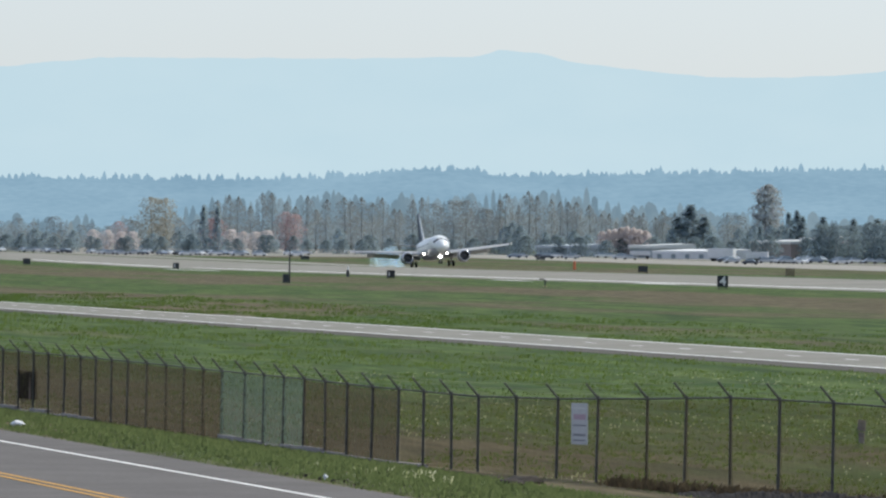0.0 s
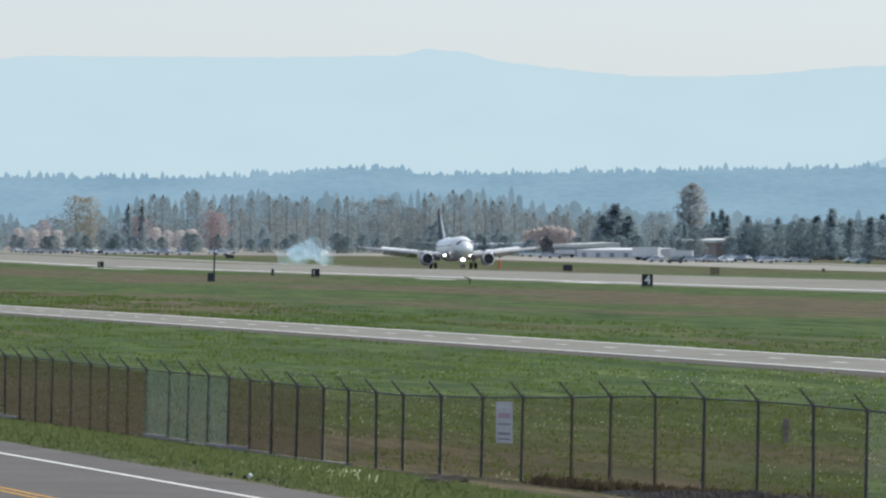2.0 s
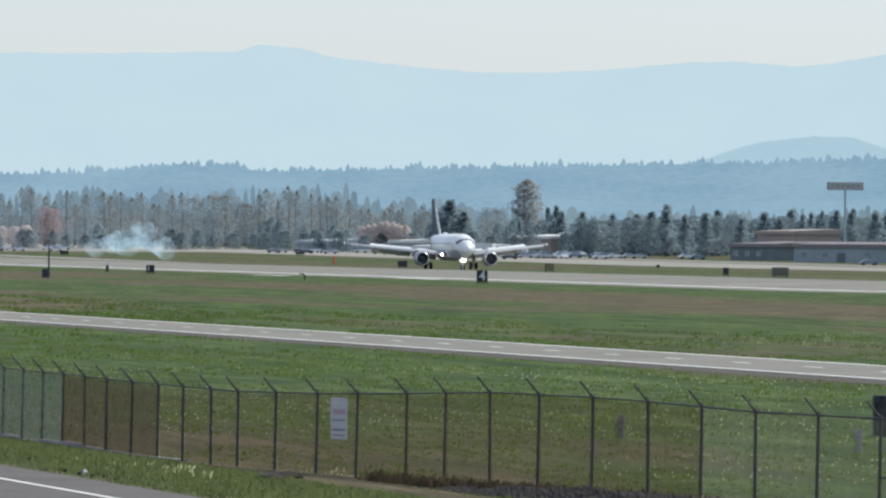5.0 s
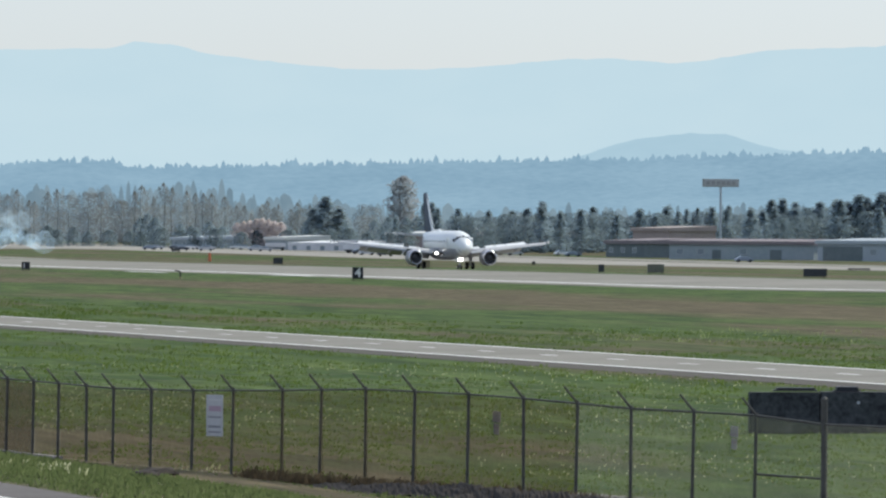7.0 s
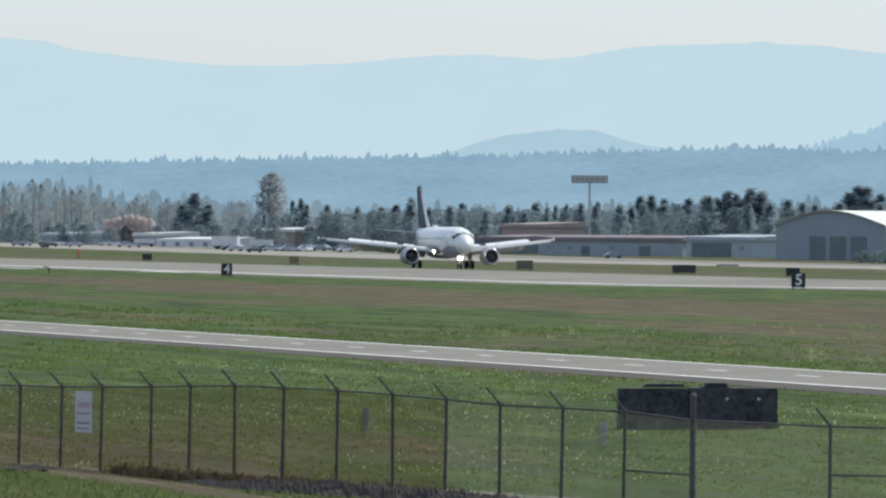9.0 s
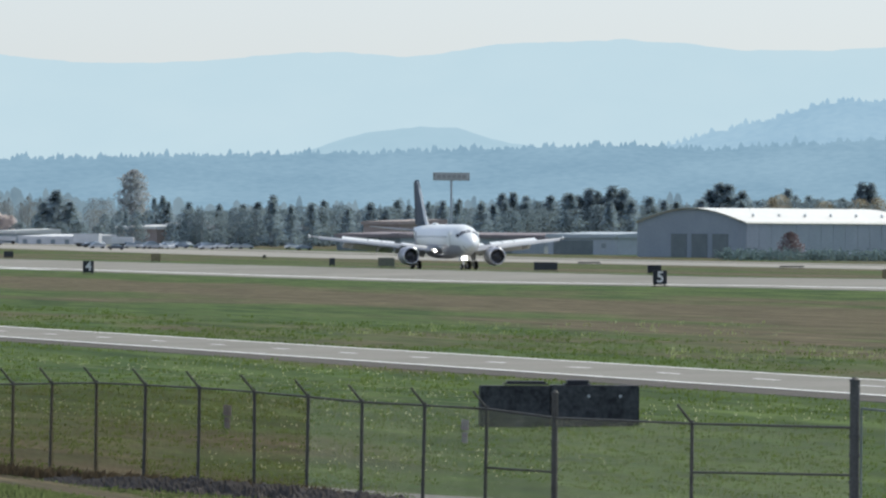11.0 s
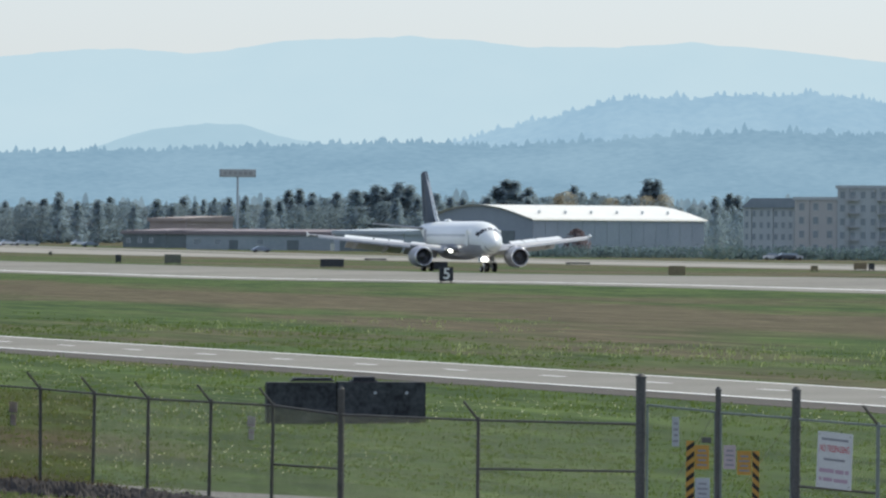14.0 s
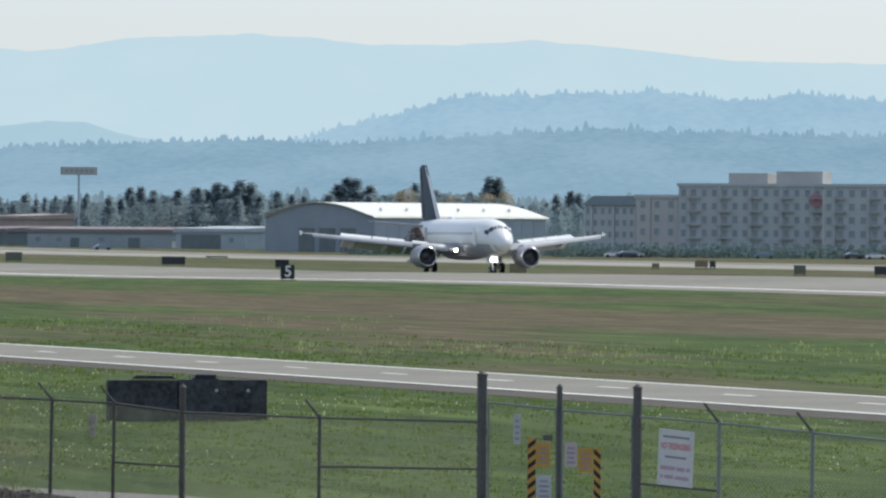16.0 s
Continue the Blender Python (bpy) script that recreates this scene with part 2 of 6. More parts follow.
marking("edge_line", "paint", lambda y: 195.5, 1.3, 100, 2000, 0.045, runway)
marking("edge_line", "paint", lambda y: 250.0, 0.9, 100, 2000, 0.045, runway)
for s_ in (-1, 1):
    marking("edge_line", "paint", lambda y: service(y) + s_ * 4.2, 0.45, 150, 1000, 0.04, perimeter)
for k in range(46):
    y_ = 213.5 + 13.75 * k
    marking("lane_dash", "paint", lambda y: service(y) + 0.3, 0.3, y_ - 1.6, y_ + 1.6, 0.04, perimeter, 5)
for u_, d_, n_ in ((340, 1560, 90), (905, 1180, 34), (1165, 1090, 34), (3020, 745, 34)):
    p_ = rest(u_, d_)
    marking("runway_bar", "paint", lambda y: p_.x, 1.8, p_.y - n_ / 2, p_.y + n_ / 2, 0.06, runway, 10)
marking("edge_line", "paint", white_line, 0.17, 40, 400, 0.03, street)
for s_ in (-1, 1):
    marking("centre_line", "yellow", lambda y: yellow_line(y) + s_ * 0.17, 0.13, 40, 400, 0.03, street)

# ---- the boundary fence ----
def veil(name, colour, cover, scale=6.0):
    """Woven fabric or worn slats: lets part of the light through its holes."""
    m = bpy.data.materials.new(name)
    m.use_nodes = True
    n, l = m.node_tree.nodes, m.node_tree.links
    bsdf = n["Principled BSDF"]
    bsdf.inputs["Roughness"].default_value = 0.95
    bsdf.inputs["Specular IOR Level"].default_value = 0.05
    co, tex, ramp = n.new("ShaderNodeTexCoord"), n.new("ShaderNodeTexNoise"), n.new("ShaderNodeValToRGB")
    tex.inputs["Scale"].default_value, tex.inputs["Detail"].default_value = scale, 4
    l.new(co.outputs["Object"], tex.inputs["Vector"])
    ramp.color_ramp.elements[0].position, ramp.color_ramp.elements[1].position = 0.3, 0.7
    ramp.color_ramp.elements[0].color = (*[c * 0.75 for c in colour], 1)
    ramp.color_ramp.elements[1].color = (*[c * 1.25 for c in colour], 1)
    l.new(tex.outputs[0], ramp.inputs[0])
    l.new(ramp.outputs[0], bsdf.inputs["Base Color"])
    tr, mx = n.new("ShaderNodeBsdfTransparent"), n.new("ShaderNodeMixShader")
    hole = n.new("ShaderNodeMapRange")
    hole.inputs[1].default_value, hole.inputs[2].default_value = 0.3, 0.7
    hole.inputs[3].default_value, hole.inputs[4].default_value = max(0, cover - 0.1), min(1, cover + 0.1)
    l.new(tex.outputs[0], hole.inputs[0])
    l.new(hole.outputs[0], mx.inputs[0])
    l.new(tr.outputs[0], mx.inputs[1])
    tl, cloth = n.new("ShaderNodeBsdfTranslucent"), n.new("ShaderNodeMixShader")
    cloth.inputs[0].default_value = 0.5
    l.new(ramp.outputs[0], tl.inputs[0])
    l.new(bsdf.outputs[0], cloth.inputs[1])
    l.new(tl.outputs[0], cloth.inputs[2])
    l.new(cloth.outputs[0], mx.inputs[2])
    l.new(mx.outputs[0], n["Material Output"].inputs[0])
    return m


M["brown_screen"] = veil("brown_screen", (0.082, 0.07, 0.046), 0.8)
M["green_screen"] = veil("pale_green_screen", (0.105, 0.14, 0.11), 0.75)
M["thin_screen"] = veil("thin_brown_screen", (0.085, 0.07, 0.036), 0.46)
M["grey_screen"] = veil("thin_grey_screen", (0.12, 0.145, 0.085), 0.17)
M["wire"] = mat("zinc_wire", (0.2, 0.205, 0.14), (0.3, 0.305, 0.215), 3, rough=0.6, metal=0.0)
# Zinc wire with bright specks in its colour that paint the glints.
M["glint_wire"] = mat("zinc_wire_with_glints", (0.11, 0.11, 0.06), (0.42, 0.42, 0.28), 14, rough=0.4)
M["pale_rail"] = mat("greenish_galvanised_rail", (0.15, 0.18, 0.165), (0.22, 0.25, 0.235), 2, rough=0.6)
M["footing"] = mat("weathered_footing", (0.24, 0.22, 0.2), (0.4, 0.37, 0.345), 1.2, fine=9, bump=0.4)
M["post"] = mat("weathered_post", (0.06, 0.058, 0.052), (0.11, 0.107, 0.098), 3, rough=0.7, metal=0.0)

FENCE_S = ([-60, 35, 541, 849, 1295, 1574, 1876, 2106, 2349, 2636, 2911, 3056, 3221, 3450], [47.5, 49.5, 59.7, 64.5, 70, 73, 76.5, 78.5, 81.5, 85, 86.5, 87.5, 88.5, 90])
RAIL = ([-60, 35, 262, 395, 541, 662, 849, 990, 1148, 1295, 1382, 1477, 1574, 1670, 1765, 1876, 1986, 2106, 2349, 2636, 2911, 3056, 3221, 3450],
        [612, 621, 643, 657, 671, 685, 702, 706, 706, 704, 708, 713, 720, 729, 738, 744, 750, 766, 776, 783, 774, 785, 802, 826])
POSTS = [-44, -18, 8, 35, 62, 88, 117, 145, 172, 200, 229, 262, 296, 328, 362, 395, 436, 470, 505, 541, 578, 617, 662, 708, 752, 801, 849, 916, 990, 1061,
         1148, 1217, 1295, 1382, 1477, 1574, 1670, 1765, 1876, 1986, 2106, 2349, 2636, 2773, 2911, 3056, 3221, 3392]
TALL = {2106: (719, 0.075), 2636: (696, 0.105), 2773: (719, 0.06), 2911: (719, 0.09)}


def fence_point(u, v=None):
    """A point of the fence in the direction u: on its top rail, or at v."""
    return spot(u, float(np.interp(u, *RAIL)) if v is None else v, STEP / float(np.interp(u, *FENCE_S)))


def panel(bm, a, b, za, zb, drop_a, drop_b, sag=0.0):
    """A thin sheet hung between the posts a and b."""
    side = Vector((b - a).to_2d().orthogonal().normalized().to_3d()) * 0.006
    front, back = [], []
    for i in range(7):
        f = i / 6
        p = a.lerp(b, f)
        wob = side * (6 * math.sin(f * 9 + a.x))
        top, low = za + (zb - za) * f - sag * math.sin(math.pi * f), drop_a + (drop_b - drop_a) * f
        front.append([bm.verts.new((p.x + wob.x, p.y + wob.y, top)), bm.verts.new((p.x + wob.x * 2, p.y + wob.y * 2, low))])
    for p, q in zip(front, front[1:]):
        bm.faces.new((p[0], p[1], q[1], q[0]))


def chain_link(bm, a, b, la, lb, pitch=0.08, r=0.0021):
    """Diagonal wires woven between the posts a and b, from the heights la, lb below up to the rail."""
    length, h = (b - a).length, (a.z - la + b.z - lb) / 2
    n = int((length + h) / pitch)
    for sgn in (1, -1):
        for i in range(n):
            s0 = i * pitch - h
            pts = []
            for s, z in ((s0, 0.0 if sgn > 0 else h), (s0 + h, h if sgn > 0 else 0.0)):
                pts.append([s, z])
            (sa, za), (sb, zb) = pts
            lo, hi = max(0.0, sa), min(length, sb)
            if hi - lo < 0.02:
                continue
            f0, f1 = (lo - sa) / (sb - sa), (hi - sa) / (sb - sa)
            ends = []
            for s, z in ((lo, za + (zb - za) * f0), (hi, za + (zb - za) * f1)):
                f = s / length
                p = a.lerp(b, f)
                base = la + (lb - la) * f
                ends.append(Vector((p.x, p.y, base + z / h * (p.z - base))))
            rod(bm, ends[0], ends[1], r, n=3)


def build_fence():
    fence = new("chain_link_fence")
    tagged(fence, "chain-link boundary fence with barbed-wire arms and brown privacy screen", "fence")
    pts = [fence_point(u) for u in POSTS]
    base = [ground_z(p.x, p.y) for p in pts]
    tips = []
    for u, p, g in zip(POSTS, pts, base):
        h = p.z - g
        lean = math.tan(radians(random.uniform(-0.3, 1.5) if u < 2000 else 0.3)) * h
        bm = bmesh.new()
        if u in TALL:
            v, r = TALL[u]
            h2 = fence_point(u, v).z - g
            rod(bm, (0, 0, -0.2), (0, 0, h2 - 0.06), r, n=14)
            rod(bm, (0, 0, h2 - 0.06), (0, 0, h2 - 0.03), r * 1.15, n=14)
            rod(bm, (0, 0, h2 - 0.03), (0, 0, h2 + 0.03), r * 1.1, r * 0.4, n=14)
            for z in (0.25, 0.5, 0.75, 0.92):
                rod(bm, (0, 0, h * z - 0.03), (0, 0, h * z + 0.03), r * 1.18, n=14)
            tips.append(None)
        else:
            rod(bm, (-lean, 0, -0.2), (0, 0, h + 0.03), 0.042, n=10)
            rod(bm, (0, 0, h - 0.02), (0, 0, h + 0.07), 0.055, 0.035, n=10)
            for z in (0.2, 0.45, 0.7):
                rod(bm, (-lean * (1 - z), 0, h * z - 0.02), (-lean * (1 - z), 0, h * z + 0.02), 0.05, n=10)
            tips.append(Vector((p.x - 0.35, p.y - 0.05, p.z + 0.41)))
        ob = part("fence_post", bm, "post" if u < 2600 else "steel" if u < 2950 else "pale_rail", fence)
        ob.location = (p.x, p.y, g)
        if u not in TALL:
            bm = bmesh.new()
            rod(bm, (0, 0, h), (-0.35, -0.05, h + 0.41), 0.032, 0.026)
            part("barbed_wire_arm", bm, "post", ob)
    for i, (u, a, b) in enumerate(zip(POSTS, pts, pts[1:])):
        u2 = POSTS[i + 1]
        if u in (2636, 2773):
            continue
        bm = bmesh.new()
        rod(bm, a, b, 0.026, n=8)
        part("top_rail", bm, "post" if u < 2911 else "pale_rail", fence)
        if tips[i] and tips[i + 1]:
            bm = bmesh.new()
            for f in (0.35, 0.68, 1.0):
                pa, pb = a.lerp(tips[i], f), b.lerp(tips[i + 1], f)
                mid = (pa + pb) / 2 - Vector((0, 0, 0.03))
                rod(bm, pa, mid, 0.004, n=3)
                rod(bm, mid, pb, 0.004, n=3)
            tagged(part("barbed_wire", bm, "wire", fence), kind="stuff")
        la, lb = base[i] + 0.03, base[i + 1] + 0.03
        if u < 1670:
            kind = "green_screen" if 395 <= u < 541 else "brown_screen" if u < 708 else "thin_screen"
            bm = bmesh.new()
            panel(bm, a, b, a.z - 0.03, b.z - 0.03, la + 0.05, lb + 0.05, 0.03)
            part("privacy_screen", bm, kind, fence, {"green_screen": "pale green fabric screen", "brown_screen": "dense brown fabric screen", "thin_screen": "thin worn brown screen"}[kind])
        else:
            if u < 2106:
                bm = bmesh.new()
                panel(bm, a, b, a.z - 0.03, b.z - 0.03, la + 0.05, lb + 0.05, 0.02)
                part("privacy_screen", bm, "grey_screen", fence, "thin grey-green screen")
            bm = bmesh.new()
            chain_link(bm, a, b, la, lb, 0.08 if u < 2106 else 0.11, 0.0021 if u < 2106 else 0.003)
            tagged(part("wire_mesh", bm, "wire" if u < 2106 else "glint_wire", fence, "woven zinc chain-link mesh"), kind="stuff")
        if u < 170 or 395 <= u < 752:
            bm = bmesh.new()
            side = Vector((b - a).to_2d().orthogonal().normalized().to_3d()) * 0.16
            tall = 0.16 + 0.05 * math.sin(u * 0.13)
            loft(bm, [[Vector((p.x + k * side.x, p.y + k * side.y, g + z)) for k, z in ((-1, -0.15), (1, -0.15), (0.9, tall), (-0.9, tall))] for p, g in ((a, base[i]), (b, base[i + 1]))])
            part("footing", bm, "footing", fence, "pale weathered concrete footing")
        if u in (1986, 2349, 2911):
            bm = bmesh.new()
            va, vb = {1986: (854, 862), 2349: (862, 867), 2911: (892, 905)}[u]
            rod(bm, fence_point(u, va), fence_point(u2, vb), 0.026, n=8)
            part("middle_rail", bm, "post", fence)
    return fence


def build_gate():
    """Two mesh leaves that meet at the slim posts, with hazard boards and small notices."""
    gate = new("mesh_gate")
    tagged(gate, "closed double gate of chain-link mesh with yellow and black hazard boards", "gate")
    pts = {u: fence_point(u) for u in (2636, 2773, 2911)}
    for u0, u1, v0, v1 in ((2648, 2768, 749, 761), (2778, 2902, 763, 772)):
        leaf = new("gate_leaf")
        leaf.parent = gate
        a, b = fence_point(u0, v0), fence_point(u1, v1)
        la, lb = ground_z(a.x, a.y) + 0.1, ground_z(b.x, b.y) + 0.1
        bm = bmesh.new()
        ca, cb = Vector((a.x, a.y, la)), Vector((b.x, b.y, lb))
        for p, q in ((a, b), (ca, cb), (a, ca), (b, cb)):
            rod(bm, p, q, 0.026, n=8)
        part("leaf_frame", bm, "pale_rail", leaf)
        bm = bmesh.new()
        chain_link(bm, a, b, la, lb)
        tagged(part("wire_mesh", bm, "wire", leaf), kind="stuff")
        bm = bmesh.new()
        if u0 < 2700:
            rod(bm, ca, b, 0.008, n=5)
        else:
            rod(bm, a.lerp(ca, 0.9), b, 0.008, n=5)
        part("brace_rod", bm, "wire", leaf)
    front = Vector((-0.05, -0.09, 0))
    # hazard boards with slanting stripes
    for u0, u1, v0, v1, sgn in ((2719, 2733, 812, 930, 1), (2836, 2848, 830, 930, -1)):
        a, b = fence_point(u0, v0) + front, fence_point(u1, v0) + front
        low = fence_point(u0, v1).z
        board = new("hazard_board")
        board.parent = gate
        board["label"] = "yellow and black striped hazard board"
        w = b - a
        bm = bmesh.new()
        thick = Vector((0, 0.015, 0))
        loft(bm, [[a, b, Vector((b.x, b.y, low)), Vector((a.x, a.y, low))], [a + thick, b + thick, Vector((b.x, b.y, low)) + thick, Vector((a.x, a.y, low)) + thick]])
        part("board", bm, "hazard", board)
        k = 0
        z = a.z
        while z > low + 0.05:
            bm = bmesh.new()
            s0, s1 = (0.0, -0.13) if sgn < 0 else (-0.13, 0.0)
            q = [a + Vector((0, -0.006, z - a.z + s0)), Vector((b.x, b.y - 0.006, z + s1)), Vector((b.x, b.y - 0.006, z + s1 - 0.1)), a + Vector((0, -0.006, z - a.z + s0 - 0.1))]
            loft(bm, [q, [p + Vector((0, 0.004, 0)) for p in q]])
            part("stripe", bm, "rubber", board)
            z -= 0.21
    for name, u0, u1, v0, v1, m_, label in (("warning_sign", 2734, 2759, 820, 862, "hazard", "faded yellow warning sign"), ("warning_sign", 2809, 2834, 830, 872, "hazard", "faded yellow warning sign"),
                                            ("notice", 2785, 2806, 820, 862, "pink_sign", "faded pinkish notice"), ("notice", 2735, 2761, 878, 922, "grey_sign", "pale grey notice"), ("notice", 2694, 2706, 770, 822, "grey_sign", "pale narrow notice"), ("lock_box", 2748, 2763, 806, 816, "steel", "grey lock box")):
        a, b = fence_point(u0, v0) + front, fence_point(u1, v0) + front
        low = fence_point(u0, v1).z + 0.0
        bm = bmesh.new()
        q = [a, b, Vector((b.x, b.y, low)), Vector((a.x, a.y, low))]
        loft(bm, [q, [p + Vector((0, 0.012 if name != "lock_box" else 0.1, 0)) for p in q]])
        ob = part(name, bm, m_, gate, label)
        if name == "lock_box":
            continue
        for k in range(4):
            f0, f1 = 0.18 + 0.2 * k, 0.26 + 0.2 * k
            bm = bmesh.new()
            e = 0.14 if k % 2 else 0.22
            zz = [a.z + (low - a.z) * f for f in (f0, f1)]
            q = [Vector((a.lerp(b, e).x, a.lerp(b, e).y - 0.004, zz[0])), Vector((a.lerp(b, 1 - e).x, a.lerp(b, 1 - e).y - 0.004, zz[0])), Vector((a.lerp(b, 1 - e).x, a.lerp(b, 1 - e).y - 0.004, zz[1])), Vector((a.lerp(b, e).x, a.lerp(b, e).y - 0.004, zz[1]))]
            loft(bm, [q, [p + Vector((0, 0.003, 0)) for p in q]])
            part("text_bar", bm, "ink", ob)


def sign_board(label, category, u0, u1, v0, v1, material, bars, slope=0.0, words=(), behind=0):
    """A flat sign wired to the fence, with lines of writing."""
    front = Vector((-0.05, -0.1, 0)) if behind == 0 else Vector((0.04, 0.1, 0))
    a, b = fence_point(u0, v0) + front, fence_point(u1, v0 + slope) + front
    h = fence_point(u0, v0).z - fence_point(u0, v1).z
    right = (b - a)
    w = right.length
    right.normalize()
    up = Vector((0, 0, 1))
    up = (up - right * up.dot(right)).normalized()
    nrm = right.cross(up)
    m = Matrix((right, up, nrm)).transposed().to_4x4()
    m.translation = a
    sign = new("fence_sign")
    tagged(sign, label, category)
    sign.matrix_basis = m
    bm = bmesh.new()
    box(bm, 0, w, -h, 0, -0.012, 0.0)
    bmesh.ops.bevel(bm, geom=[e for e in bm.edges], offset=0.004, segments=1, affect="EDGES")
    part("board", bm, material, sign)
    for x0, x1, y0, y1, ink in bars:
        bm = bmesh.new()
        box(bm, x0 * w, x1 * w, -y1 * h, -y0 * h, 0.001, 0.004)
        part("text_bar", bm, ink, sign)
    for text, y, size, ink in words:
        cu = bpy.data.curves.new("lettering", "FONT")
        cu.body, cu.align_x, cu.align_y, cu.size, cu.extrude = text, "CENTER", "CENTER", size * h, 0.002
        cu.materials.append(M[ink])
        ob = new("lettering", cu)
        ob.parent = sign
        dg = bpy.context.evaluated_depsgraph_get()
        me = bpy.data.meshes.new_from_object(ob.evaluated_get(dg))
        xs = [v.co.x for v in me.vertices]
        k = 0.84 * w / (max(xs) - min(xs))
        bpy.data.objects.remove(ob)
        ob = new("lettering", me)
        ob.parent = sign
        ob.location, ob.scale = (w / 2, -y * h, 0.003), (k, 1, 1)
    for x in (0.06, 0.94):
        for y in (0.05, 0.95):
            bm = bmesh.new()
            rod(bm, (x * w, -y * h, -0.03), (x * w, -y * h, 0.008), 0.012, n=6)
            part("bolt", bm, "steel", sign)
    return sign


M["dark_red"] = mat("dull_red_panel", (0.17, 0.12, 0.1), (0.21, 0.15, 0.125), 3)
M["rubber"] = mat("black_paint", (0.015, 0.015, 0.016), (0.03, 0.03, 0.03), 3, rough=0.85)
M["hazard"] = mat("faded_yellow", (0.42, 0.23, 0.05), (0.52, 0.3, 0.08), 3)
M["pink_sign"] = mat("faded_pink", (0.42, 0.34, 0.36), (0.5, 0.42, 0.43), 3)
M["faint_sign"] = mat("faint_mauve_sign", (0.46, 0.42, 0.4), (0.54, 0.5, 0.48), 3)
M["grey_sign"] = mat("grey_sign_face", (0.36, 0.38, 0.4), (0.46, 0.48, 0.5), 3)
M["sign_white"] = mat("sign_white", (0.52, 0.525, 0.52), (0.62, 0.625, 0.615), 2, rough=0.5)
M["sign_grey"] = mat("weathered_sign", (0.46, 0.46, 0.47), (0.56, 0.56, 0.57), 3)
M["ink"] = mat("grey_ink", (0.2, 0.2, 0.22), (0.28, 0.28, 0.3), 4)
M["red_ink"] = mat("red_ink", (0.5, 0.1, 0.12), (0.58, 0.16, 0.17), 4)
M["pale_red"] = mat("pale_red_ink", (0.4, 0.28, 0.34), (0.46, 0.34, 0.4), 4)
build_fence()
build_gate()
sign_board("white no-trespassing notice with red lettering, wired to the fence", "sign", 2951, 3013, 794, 893, "sign_white",
           [(0.12, 0.88, 0.11, 0.15, "ink"), (0.2, 0.8, 0.47, 0.51, "ink"), (0.08, 0.5, 0.655, 0.725, "pale_red"), (0.54, 0.78, 0.66, 0.73, "pale_red"), (0.82, 0.92, 0.66, 0.73, "pale_red"), (0.08, 0.16, 0.81, 0.875, "pale_red"), (0.2, 0.46, 0.815, 0.88, "pale_red"), (0.5, 0.9, 0.82, 0.885, "pale_red")], 7, [("NO TRESPASSING", 0.3, 0.17, "red_ink")])
sign_board("weathered white notice with faded lettering on the fence", "sign", 1015, 1044, 713, 786, "sign_grey",
           [(0.12, 0.88, 0.1, 0.14, "sign_white"), (0.15, 0.9, 0.27, 0.4, "pale_red"), (0.1, 0.9, 0.52, 0.56, "ink"), (0.12, 0.88, 0.74, 0.8, "ink"), (0.12, 0.88, 0.88, 0.92, "ink")], 1)
for u_, v_ in ((1525, 742), (1946, 768)):
    sign_board("narrow dull sign hung on the far side of the fence", "sign", u_ - 7, u_ + 7, v_, v_ + 20, "faint_sign", [(0.0, 1.0, 0.72, 0.8, "pale_red")], 2, (), 1)
    sign_board("narrow dull sign hung on the far side of the fence", "sign", u_ - 5, u_ + 5, v_ + 22, v_ + 42, "faint_sign", [(0.0, 1.0, 0.3, 0.4, "pale_red")], 2, (), 1)
sign_board("dark reddish panel behind the fence screen", "sign", 33, 67, 655, 705, "dark_red", [], 2, (), 1)

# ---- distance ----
# Backdrop colours glow by themselves and carry the blue of the haze.
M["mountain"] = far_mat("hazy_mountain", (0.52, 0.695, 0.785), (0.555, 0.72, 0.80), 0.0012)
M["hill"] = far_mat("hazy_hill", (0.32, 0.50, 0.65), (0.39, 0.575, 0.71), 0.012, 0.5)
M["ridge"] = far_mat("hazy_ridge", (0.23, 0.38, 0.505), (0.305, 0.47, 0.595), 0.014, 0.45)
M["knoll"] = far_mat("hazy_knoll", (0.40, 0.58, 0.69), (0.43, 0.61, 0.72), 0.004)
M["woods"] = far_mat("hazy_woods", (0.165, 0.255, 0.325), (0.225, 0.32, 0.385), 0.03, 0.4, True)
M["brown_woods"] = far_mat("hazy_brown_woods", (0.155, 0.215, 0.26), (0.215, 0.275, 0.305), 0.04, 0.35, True)


